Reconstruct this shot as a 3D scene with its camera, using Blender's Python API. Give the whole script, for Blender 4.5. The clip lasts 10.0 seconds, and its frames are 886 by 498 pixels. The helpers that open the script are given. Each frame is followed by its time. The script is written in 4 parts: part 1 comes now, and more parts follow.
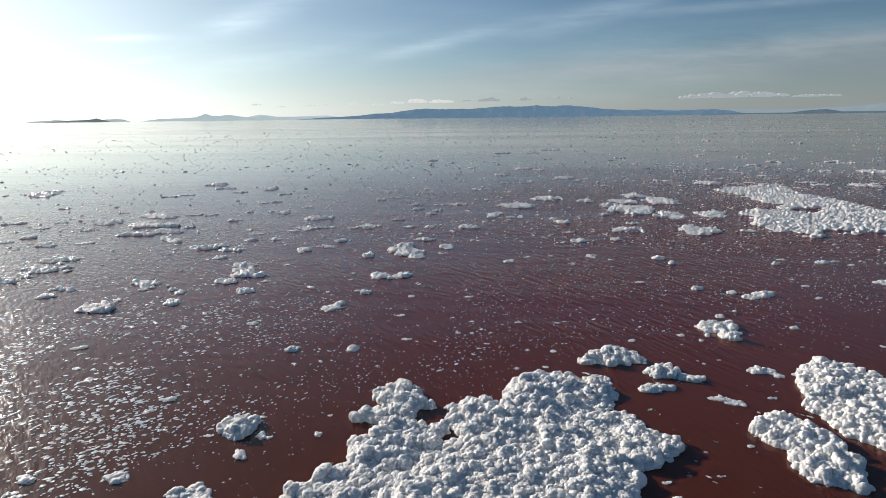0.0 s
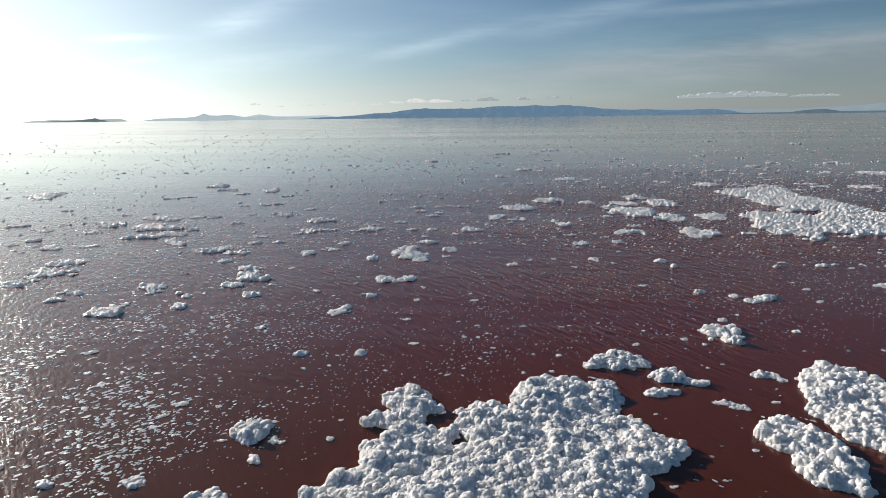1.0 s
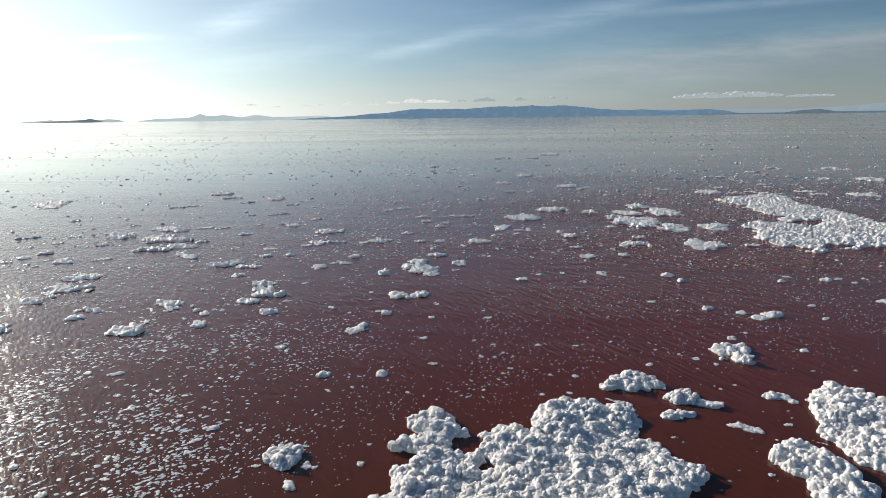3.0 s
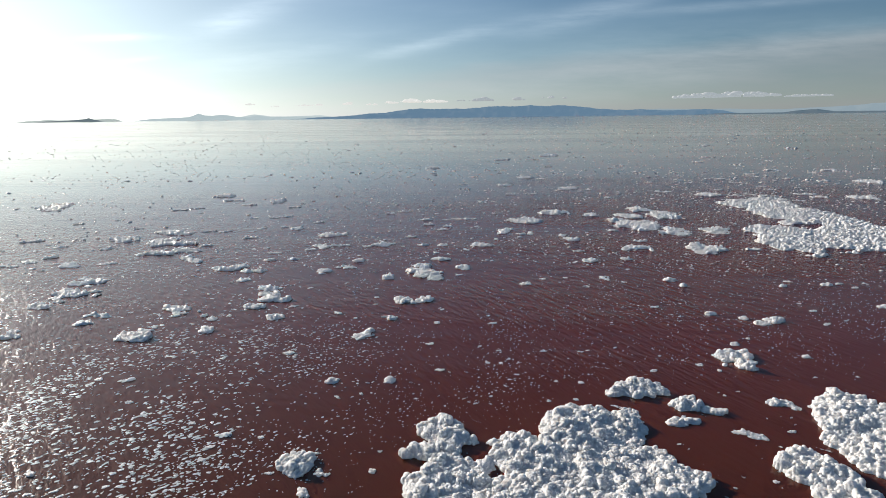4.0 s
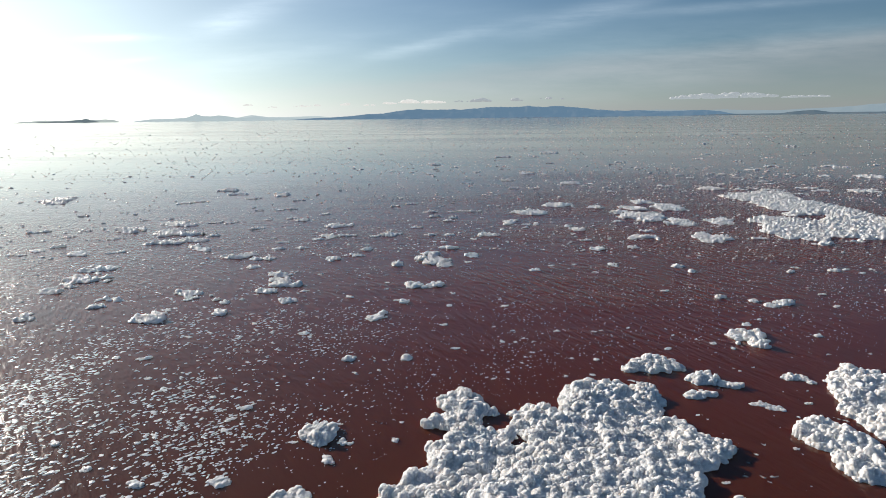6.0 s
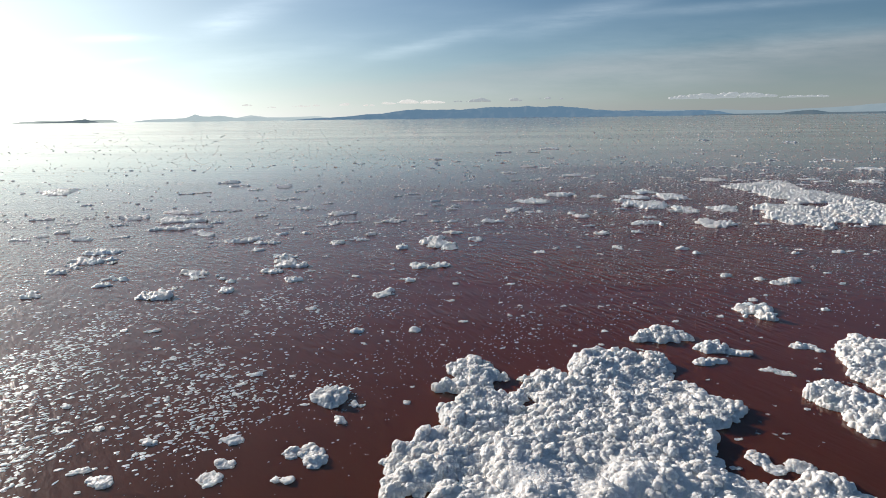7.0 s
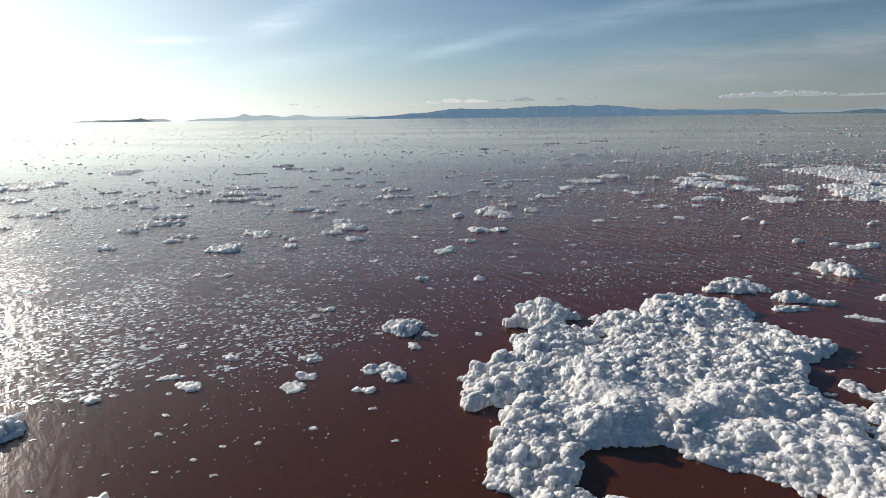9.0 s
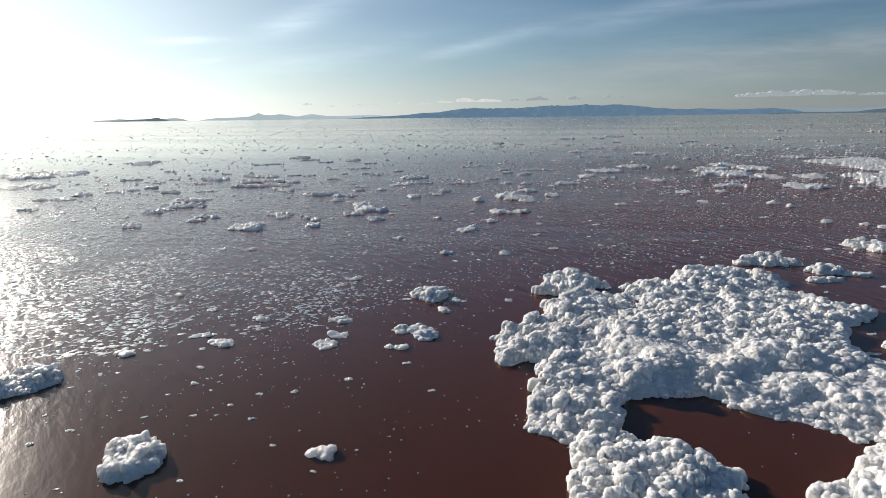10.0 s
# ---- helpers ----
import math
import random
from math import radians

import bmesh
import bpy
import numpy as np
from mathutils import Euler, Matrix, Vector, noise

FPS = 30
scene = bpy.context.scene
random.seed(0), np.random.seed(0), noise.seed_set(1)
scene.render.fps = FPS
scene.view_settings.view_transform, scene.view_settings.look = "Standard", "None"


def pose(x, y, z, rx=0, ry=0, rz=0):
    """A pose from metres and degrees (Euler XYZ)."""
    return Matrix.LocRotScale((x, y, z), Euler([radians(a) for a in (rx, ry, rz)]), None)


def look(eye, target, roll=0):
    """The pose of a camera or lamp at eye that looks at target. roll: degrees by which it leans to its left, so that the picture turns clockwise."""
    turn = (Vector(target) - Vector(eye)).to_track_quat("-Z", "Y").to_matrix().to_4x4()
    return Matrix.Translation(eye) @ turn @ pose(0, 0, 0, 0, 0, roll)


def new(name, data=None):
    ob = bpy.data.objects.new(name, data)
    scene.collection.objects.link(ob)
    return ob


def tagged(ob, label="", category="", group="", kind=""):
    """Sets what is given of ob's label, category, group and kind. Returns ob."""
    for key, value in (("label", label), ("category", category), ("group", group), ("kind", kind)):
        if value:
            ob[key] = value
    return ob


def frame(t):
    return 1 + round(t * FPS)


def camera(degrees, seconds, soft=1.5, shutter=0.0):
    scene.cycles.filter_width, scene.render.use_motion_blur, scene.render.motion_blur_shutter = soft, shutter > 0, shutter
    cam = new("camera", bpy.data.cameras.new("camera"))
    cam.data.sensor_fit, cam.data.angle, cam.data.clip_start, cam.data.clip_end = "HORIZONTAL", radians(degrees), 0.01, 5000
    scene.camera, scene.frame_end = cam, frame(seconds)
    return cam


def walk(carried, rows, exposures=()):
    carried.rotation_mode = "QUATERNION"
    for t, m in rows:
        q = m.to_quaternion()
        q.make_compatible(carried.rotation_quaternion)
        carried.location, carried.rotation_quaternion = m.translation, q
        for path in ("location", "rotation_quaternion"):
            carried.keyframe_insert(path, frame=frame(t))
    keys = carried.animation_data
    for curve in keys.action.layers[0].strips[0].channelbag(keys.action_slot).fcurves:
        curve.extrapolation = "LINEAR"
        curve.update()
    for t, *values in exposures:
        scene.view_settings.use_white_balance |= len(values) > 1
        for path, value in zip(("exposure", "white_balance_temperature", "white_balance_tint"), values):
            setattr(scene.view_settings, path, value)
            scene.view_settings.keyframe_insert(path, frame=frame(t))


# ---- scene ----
cam = camera(74.0, 10.0, soft=0.5)
PATH = [
    (0, (0.755, 0.512, 3.279), (0.57, 2.455, 2.842), -0.7),
    (0.5, (0.701, 0.468, 3.325), (0.518, 2.411, 2.888), -0.6),
    (1, (0.646, 0.422, 3.384), (0.465, 2.365, 2.946), -0.7),
    (1.5, (0.584, 0.374, 3.462), (0.404, 2.318, 3.024), -0.7),
    (2, (0.505, 0.327, 3.586), (0.328, 2.27, 3.149), -0.7),
    (2.5, (0.411, 0.283, 3.69), (0.238, 2.227, 3.253), -0.7),
    (4, (0.212, 0.156, 3.925), (0.046, 2.1, 3.487), -0.7),
    (4.5, (0.145, 0.09, 3.967), (-0.018, 2.035, 3.53), -0.6),
    (5, (0.08, 0.057, 3.942), (-0.082, 2.002, 3.506), -0.7),
    (5.5, (0.01, 0.036, 3.8), (-0.15, 1.982, 3.364), -0.7),
    (7, (-0.197, -0.115, 3.189), (-0.353, 1.83, 2.754), -0.7),
    (7.5, (-0.254, -0.182, 2.992), (-0.409, 1.763, 2.557), -0.8),
    (8, (-0.342, -0.223, 2.785), (-0.495, 1.723, 2.349), -0.8),
    (8.5, (-0.465, -0.259, 2.592), (-0.674, 1.681, 2.155), -0.7),
    (9, (-0.565, -0.314, 2.432), (-0.86, 1.616, 1.996), -0.7),
    (9.5, (-0.665, -0.365, 2.228), (-0.986, 1.56, 1.791), -0.7),
    (10, (-0.756, -0.387, 2.041), (-1.092, 1.536, 1.604), -0.7),
]
walk(cam, [(t, look(eye, target, roll)) for t, eye, target, roll in PATH], exposures=[(0.0, 0.11, 6700.0, 12.0), (4.0, 0.20, 6720.0, 12.0), (5.5, 0.20, 6720.0, 12.0), (8.0, 0.14, 6720.0, 12.0), (10.0, 0.04, 6680.0, 12.0)])

# ---- light: low sun ahead of the camera, hazy blue sky with thin cirrus ----
SUN_AZ, SUN_EL = 53.0, 16.5          # degrees left of north (+y), degrees above the horizon


def nodes_of(tree):
    """Short-hands to add nodes and links to a node tree."""
    def add(kind, *inputs, **settings):
        n = tree.nodes.new(kind)
        for key, value in settings.items():
            setattr(n, key, value)
        for i, v in enumerate(inputs):
            if v is None:
                continue
            if isinstance(v, bpy.types.NodeSocket):
                tree.links.new(v, n.inputs[i])
            else:
                n.inputs[i].default_value = v
        return n

    def math_(op, *v):
        return add("ShaderNodeMath", *v, operation=op).outputs[0]
    return add, math_


def make_world():
    w = bpy.data.worlds.new("World")
    scene.world = w
    w.use_nodes = True
    t = w.node_tree
    t.nodes.clear()
    add, m = nodes_of(t)
    sky = add("ShaderNodeTexSky", sky_type="NISHITA", sun_disc=False, sun_elevation=radians(SUN_EL), sun_rotation=radians(-SUN_AZ),
              altitude=2000.0, air_density=1.1, dust_density=SKY_DUST, ozone_density=1.8)
    clear = add("ShaderNodeMix", data_type="RGBA", blend_type="MULTIPLY")      # dry desert air: a cleaner blue
    clear.inputs[0].default_value, clear.inputs[7].default_value = 1.0, (0.75, 1.04, 1.20, 1)
    t.links.new(sky.outputs[0], clear.inputs[6])
    way = add("ShaderNodeTexCoord").outputs["Generated"]
    xyz = add("ShaderNodeSeparateXYZ", way)
    x, y, z = xyz.outputs
    front = m("GREATER_THAN", y, 0.05)
    ysafe = m("MAXIMUM", y, 0.05)
    u, v = m("DIVIDE", x, ysafe), m("DIVIDE", z, ysafe)
    uv = add("ShaderNodeCombineXYZ", u, v, 0.0).outputs[0]
    # streaky break-up shared by all wisps
    mp = add("ShaderNodeMapping", uv, None, (0, 0, radians(-10)), (5.0, 34.0, 1.0)).outputs[0]
    fine = add("ShaderNodeTexNoise", mp, None, 1.0, 6.0, 0.62, 2.0, 0.0, 0.6).outputs[0]
    mp2 = add("ShaderNodeMapping", uv, None, (0, 0, radians(-8)), (1.6, 9.0, 1.0)).outputs[0]
    broad = add("ShaderNodeTexNoise", mp2, None, 1.0, 4.0, 0.55, 2.0, 0.0, 0.3).outputs[0]
    total = m("MULTIPLY", m("SMOOTH_MIN", m("MAXIMUM", m("SUBTRACT", broad, 0.42), 0.0), 0.3, 0.1), 0.35)
    for cu, cv, a, b, turn, k in WISPS:
        c, s = math.cos(radians(turn)), math.sin(radians(turn))
        du, dv = m("SUBTRACT", u, cu), m("SUBTRACT", v, cv)
        p = m("DIVIDE", m("ADD", m("MULTIPLY", du, c), m("MULTIPLY", dv, s)), a)
        q = m("DIVIDE", m("SUBTRACT", m("MULTIPLY", dv, c), m("MULTIPLY", du, s)), b)
        g = m("EXPONENT", m("MULTIPLY", m("ADD", m("MULTIPLY", p, p), m("MULTIPLY", q, q)), -1.0))
        total = m("ADD", total, m("MULTIPLY", g, k))
    cover = m("MULTIPLY", m("MULTIPLY", total, m("MAXIMUM", m("SUBTRACT", m("MULTIPLY", fine, 2.6), 0.55), 0.0)), front)
    # a thin sheet of high cloud whose upper edge climbs towards the east
    edge = m("SUBTRACT", m("ADD", 0.088, m("MULTIPLY", u, 0.068)), v)
    edge = m("ADD", edge, m("MULTIPLY", m("SUBTRACT", broad, 0.5), 0.05))
    sheet = m("MULTIPLY", add("ShaderNodeMapRange", edge, -0.022, 0.03, 0.0, 1.0, interpolation_type="SMOOTHSTEP").outputs[0], add("ShaderNodeMapRange", fine, 0.2, 0.8, 0.75, 1.1).outputs[0])
    sheet = m("MULTIPLY", m("MULTIPLY", sheet, front), SHEET)
    cover = m("MINIMUM", cover, 0.85)
    # pale haze that thickens towards the horizon
    veil = m("MULTIPLY", m("EXPONENT", m("MULTIPLY", m("MAXIMUM", z, 0.0), -16.0)), HAZE)
    grey = add("ShaderNodeRGBToBW", sky.outputs[0]).outputs[0]
    pale = add("ShaderNodeCombineColor", m("MULTIPLY", grey, 0.92), m("MULTIPLY", grey, 0.98), m("MULTIPLY", grey, 1.07)).outputs[0]
    hazy = add("ShaderNodeMix", data_type="RGBA", blend_type="MIX")
    t.links.new(m("MAXIMUM", veil, sheet), hazy.inputs[0])
    t.links.new(clear.outputs[2], hazy.inputs[6])
    t.links.new(pale, hazy.inputs[7])
    air = hazy.outputs[2]
    lit = add("ShaderNodeMix", data_type="RGBA", blend_type="MIX")
    t.links.new(cover, lit.inputs[0])
    t.links.new(air, lit.inputs[6])
    bright = add("ShaderNodeMix", data_type="RGBA", blend_type="ADD")
    bright.inputs[0].default_value = 1.0
    t.links.new(air, bright.inputs[6])
    bright.inputs[7].default_value = CLOUD_ADD
    t.links.new(bright.outputs[2], lit.inputs[7])
    toward = (-math.sin(radians(SUN_AZ)) * math.cos(radians(SUN_EL)), math.cos(radians(SUN_AZ)) * math.cos(radians(SUN_EL)), math.sin(radians(SUN_EL)))
    near_sun = add("ShaderNodeVectorMath", way, toward, operation="DOT_PRODUCT").outputs["Value"]
    halo = m("MULTIPLY", m("POWER", m("MAXIMUM", near_sun, 0.0), 9.5), GLOW)
    low_haze = m("ADD", 0.3, m("MULTIPLY", m("EXPONENT", m("MULTIPLY", m("MAXIMUM", z, 0.0), -3.2)), 0.7))     # the haze thins upwards
    halo = m("MULTIPLY", halo, low_haze)
    thin = m("EXPONENT", m("MULTIPLY", m("MAXIMUM", z, 0.0), -4.0))
    wide = m("MULTIPLY", m("MULTIPLY", m("POWER", m("MAXIMUM", near_sun, 0.0), 3.0), thin), WIDE_GLOW)
    lit2 = add("ShaderNodeMix", data_type="RGBA", blend_type="ADD")
    lit2.inputs[0].default_value = 1.0
    t.links.new(lit.outputs[2], lit2.inputs[6])
    t.links.new(add("ShaderNodeCombineColor", m("ADD", halo, m("MULTIPLY", wide, 0.97)), m("ADD", m("MULTIPLY", halo, 0.98), wide), m("ADD", m("MULTIPLY", halo, 0.78), m("MULTIPLY", wide, 0.98))).outputs[0], lit2.inputs[7])
    bg = add("ShaderNodeBackground", lit2.outputs[2], SKY)
    t.links.new(bg.outputs[0], add("ShaderNodeOutputWorld").inputs[0])


SKY, SKY_DUST, HAZE, SHEET = 0.054, 0.8, 0.85, 0.6
GLOW, WIDE_GLOW = 13.0, 6.8                          # thin high haze lit up round the sun
CLOUD_ADD = (5.6, 6.0, 6.1, 1)
# cirrus wisps: place across and up (tangents of the angles), half length, half thickness, tilt, density
WISPS = [(-0.63, 0.138, 0.056, 0.006, 0, 0.9), (-0.424, 0.162, 0.087, 0.021, 15, 0.6), (-0.095, 0.119, 0.12, 0.011, 12, 0.45),
         (-0.361, 0.103, 0.194, 0.024, 8, 0.25), (0.147, 0.156, 0.113, 0.016, 12, 0.4), (0.4, 0.165, 0.182, 0.007, 3, 0.35),
         (0.281, 0.081, 0.302, 0.043, 6, 0.25), (0.489, 0.106, 0.165, 0.016, 5, 0.2), (-0.605, 0.101, 0.041, 0.005, 5, 0.3)]
make_world()

sun = new("sun", bpy.data.lights.new("sun", "SUN"))
sun.data.energy, sun.data.angle, sun.data.color = 4.9, radians(0.53), (1.0, 0.92, 0.82)
az, el = radians(SUN_AZ), radians(SUN_EL)
sun.matrix_world = look((-math.sin(az) * 50, math.cos(az) * 50, math.tan(el) * 50), (0, 0, 0))

# ---- materials ----
def material(name):
    mat = bpy.data.materials.new(name)
    mat.use_nodes = True
    t = mat.node_tree
    t.nodes.clear()
    add, m = nodes_of(t)
    bsdf = add("ShaderNodeBsdfPrincipled")
    out = add("ShaderNodeOutputMaterial")
    t.links.new(bsdf.outputs[0], out.inputs[0])
    return mat, t, add, m, bsdf


def ramp(add, value, *stops):
    r = add("ShaderNodeValToRGB", value)
    e = r.color_ramp.elements
    while len(e) < len(stops):
        e.new(0.5)
    for el_, (pos, col) in zip(e, stops):
        el_.position, el_.color = pos, (*col, 1)
    return r.outputs[0]


def foam_material(name="salt_foam", rough=0.62, through_light=0.0, ior=1.35, white=1.0, depth=0.045):
    """Dried salt foam: chalky white with a fine bubbly grain and faint yellowish stains."""
    mat, t, add, m, b = material(name)
    p = add("ShaderNodeTexCoord").outputs["Object"]
    stain = add("ShaderNodeTexNoise", p, None, 2.3, 4.0, 0.6).outputs[0]
    grain = add("ShaderNodeTexNoise", p, None, 95.0, 3.0, 0.65).outputs[0]
    col = ramp(add, stain, *[(q, tuple(white * c for c in rgb)) for q, rgb in ((0.30, (0.78, 0.77, 0.75)), (0.55, (0.83, 0.83, 0.82)), (0.8, (0.84, 0.85, 0.85)))])
    t.links.new(col, b.inputs["Base Color"])
    b.inputs["Roughness"].default_value = rough
    b.inputs["IOR"].default_value = ior
    b.inputs["Subsurface Weight"].default_value = through_light
    b.inputs["Subsurface Radius"].default_value = (1.0, 0.95, 0.9)
    b.inputs["Subsurface Scale"].default_value = depth
    b.inputs["Subsurface Anisotropy"].default_value = 0.6
    bubbles = add("ShaderNodeTexVoronoi", p, None, 62.0).outputs["Distance"]
    curds = add("ShaderNodeTexNoise", p, None, 30.0, 4.0, 0.6).outputs[0]
    h = m("ADD", m("MULTIPLY", curds, 1.3), m("SUBTRACT", m("MULTIPLY", grain, 0.7), m("MULTIPLY", bubbles, 0.5)))
    bump = add("ShaderNodeBump")
    bump.inputs["Strength"].default_value, bump.inputs["Distance"].default_value = 0.55, 0.014
    t.links.new(h, bump.inputs["Height"])
    t.links.new(bump.outputs[0], b.inputs["Normal"])
    return mat


def water_material():
    """Turbid red brine: brownish-red body, clear glossy skin, two sets of wind ripples with calmer lanes between."""
    mat, t, add, m, b = material("red_brine")
    p = add("ShaderNodeTexCoord").outputs["Object"]
    big = add("ShaderNodeTexNoise", p, None, 0.11, 4.0, 0.55).outputs[0]
    x, y, z = add("ShaderNodeSeparateXYZ", p).outputs
    outward = add("ShaderNodeMapRange", m("ADD", y, m("MULTIPLY", big, 6.0)), 5.0, 14.0, 0.0, 1.0).outputs[0]   # darker brown by the bank, redder out: reflection and scattering put into the colour
    col = ramp(add, outward, (0.0, WATER_DARK), (1.0, WATER_RED))
    t.links.new(col, b.inputs["Base Color"])
    b.inputs["Roughness"].default_value = WATER_ROUGH
    b.inputs["IOR"].default_value = 1.34
    b.inputs["Subsurface Weight"].default_value = 1.0          # the turbid brine scatters light, so shadows in it blur
    b.inputs["Subsurface Radius"].default_value = (1.0, 0.5, 0.35)
    b.inputs["Subsurface Scale"].default_value = 0.10

    def ripples(turn, across, along, seed):
        q = add("ShaderNodeMapping", p, (seed, seed * 1.7, 0.0), (0, 0, radians(turn)), (1.0 / across, 1.0 / along, 1.0), vector_type="TEXTURE").outputs[0]
        return add("ShaderNodeTexNoise", q, None, 1.0, 3.0, 0.5, 2.0, 0.0, 0.35).outputs[0]
    a = ripples(44, 11.0, 3.4, 3.1)         # the wind veers from one side of the lake to the other
    c = ripples(28, 9.0, 2.4, 7.7)
    side = add("ShaderNodeMapRange", m("ADD", x, m("MULTIPLY", m("SUBTRACT", big, 0.5), 8.0)), -4.0, 3.0, 0.0, 1.0).outputs[0]
    mixed = m("ADD", m("MULTIPLY", a, m("MULTIPLY", m("SUBTRACT", 1.0, side), 1.0)), m("MULTIPLY", c, m("MULTIPLY", side, 1.6)))
    fine = add("ShaderNodeTexNoise", p, None, 22.0, 2.0, 0.5).outputs[0]
    lanes = add("ShaderNodeTexNoise", add("ShaderNodeMapping", p, None, (0, 0, radians(12)), (0.05, 0.22, 1.0)).outputs[0], None, 1.0, 4.0, 0.6).outputs[0]
    calm = add("ShaderNodeMapRange", lanes, 0.36, 0.62, 0.35, 1.15).outputs[0]
    near = add("ShaderNodeMapRange", m("SUBTRACT", y, m("MULTIPLY", x, 0.7)), 5.2, 11.0, 0.14, 1.0).outputs[0]      # sheltered strip by the foam bank
    # far out the small ripples merge into a satin sheen, with smooth lanes between windy ones
    reach = m("SQRT", m("ADD", m("MULTIPLY", x, x), m("MULTIPLY", y, y)))
    small = add("ShaderNodeMapRange", reach, 14.0, 52.0, 1.0, 0.0, interpolation_type="SMOOTHSTEP").outputs[0]
    bands = add("ShaderNodeTexNoise", add("ShaderNodeMapping", p, None, (0, 0, radians(4)), (0.008, 0.07, 1.0)).outputs[0], None, 1.0, 5.0, 0.6).outputs[0]
    windy = add("ShaderNodeMapRange", bands, 0.40, 0.60, 0.0, 1.0, interpolation_type="SMOOTHSTEP").outputs[0]
    sheen = m("MULTIPLY", m("SUBTRACT", 1.0, small), m("ADD", 0.02, m("MULTIPLY", windy, FAR_SHEEN)))
    t.links.new(m("ADD", m("MULTIPLY", small, WATER_ROUGH), m("ADD", 0.05, sheen)), b.inputs["Roughness"])
    swell = add("ShaderNodeTexNoise", add("ShaderNodeMapping", p, None, (0, 0, radians(6)), (0.25, 1.3, 1.0)).outputs[0], None, 1.0, 2.0, 0.5).outputs[0]
    far_fade = add("ShaderNodeMapRange", reach, 25.0, 220.0, 1.0, 0.0).outputs[0]
    calm = m("MULTIPLY", calm, m("MULTIPLY", small, m("ADD", 0.75, m("MULTIPLY", side, 0.6))))      # windier towards the east
    h = m("MULTIPLY", m("ADD", mixed, m("MULTIPLY", fine, 0.10)), m("MULTIPLY", calm, near))
    h = m("ADD", h, m("MULTIPLY", m("MULTIPLY", swell, m("MULTIPLY", far_fade, windy)), m("MULTIPLY", m("SUBTRACT", 1.0, small), 0.5)))
    bump = add("ShaderNodeBump")
    bump.inputs["Strength"].default_value, bump.inputs["Distance"].default_value = 1.0, RIPPLE
    t.links.new(h, bump.inputs["Height"])
    t.links.new(bump.outputs[0], b.inputs["Normal"])
    return mat


WATER_DARK, WATER_RED, WATER_ROUGH, RIPPLE, FAR_SHEEN = (0.082, 0.027, 0.013), (0.132, 0.021, 0.007), 0.11, 0.034, 0.04


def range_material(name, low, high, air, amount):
    """Bare desert range seen through miles of air: rock and scrub, with the airlight mixed in as a glow of the surface.
    """
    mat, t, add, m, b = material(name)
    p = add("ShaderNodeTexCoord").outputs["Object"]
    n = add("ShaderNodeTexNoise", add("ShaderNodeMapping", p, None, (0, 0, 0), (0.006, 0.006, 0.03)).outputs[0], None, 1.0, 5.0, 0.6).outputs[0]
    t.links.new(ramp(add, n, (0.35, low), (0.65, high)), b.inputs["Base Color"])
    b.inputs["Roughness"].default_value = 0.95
    # haze put into the surface: an even glow in the airlight's colour
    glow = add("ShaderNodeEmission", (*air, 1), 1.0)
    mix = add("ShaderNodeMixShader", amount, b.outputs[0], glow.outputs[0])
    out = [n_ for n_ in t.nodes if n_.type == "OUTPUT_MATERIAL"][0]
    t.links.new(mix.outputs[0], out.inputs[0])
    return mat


def cloud_material(name, air):
    mat, t, add, m, b = material(name)
    b.inputs["Base Color"].default_value = (0.85, 0.85, 0.87, 1)
    b.inputs["Roughness"].default_value = 1.0
    b.inputs["Specular IOR Level"].default_value = 0.0
    # the cloud's lit look is mostly put in as a glow of its own
    glow = add("ShaderNodeEmission", (*air, 1), 1.0)
    mix = add("ShaderNodeMixShader", 0.72, b.outputs[0], glow.outputs[0])
    t.links.new(mix.outputs[0], [n_ for n_ in t.nodes if n_.type == "OUTPUT_MATERIAL"][0].inputs[0])
    return mat


FOAM, WATER = foam_material(through_light=0.8), water_material()
WET_FOAM = foam_material("wet_foam_skin", 0.27, 0.5, 1.35, 1.05)
LIGHT_FOAM = foam_material("loose_foam", 0.34, 1.0, 1.35, 1.05, 0.12)
# one cloud material at two glow strengths, the stronger on the sun's side
CLOUD_GLOW_DIM, CLOUD_GLOW_BRIGHT = cloud_material("cloud_glow_dim", (0.42, 0.48, 0.51)), cloud_material("cloud_glow_bright", (0.86, 0.88, 0.85))

# ---- the lake, one sheet to the horizon ----
def add_mesh(name, verts, faces, mat, smooth=True):
    me = bpy.data.meshes.new(name)
    me.from_pydata(verts, [], faces)
    me.materials.append(mat)
    if smooth:
        me.polygons.foreach_set("use_smooth", np.ones(len(me.polygons), bool))
    me.update()
    return me


def lake():
    verts, faces = [(0.0, 0.0, 0.0)], []
    n, rings = 96, (6, 20, 60, 200, 700, 2200, 4950)
    for r in rings:
        verts += [(r * math.cos(2 * math.pi * i / n), r * math.sin(2 * math.pi * i / n), 0.0) for i in range(n)]
    faces += [(0, 1 + i, 1 + (i + 1) % n) for i in range(n)]
    for k in range(len(rings) - 1):
        a, b = 1 + k * n, 1 + (k + 1) * n
        faces += [(a + i, b + i, b + (i + 1) % n, a + (i + 1) % n) for i in range(n)]
    tagged(new("water", add_mesh("water", verts, faces, WATER)), "rippled red-brown salt lake water reaching the horizon", "water", kind="structure")


lake()


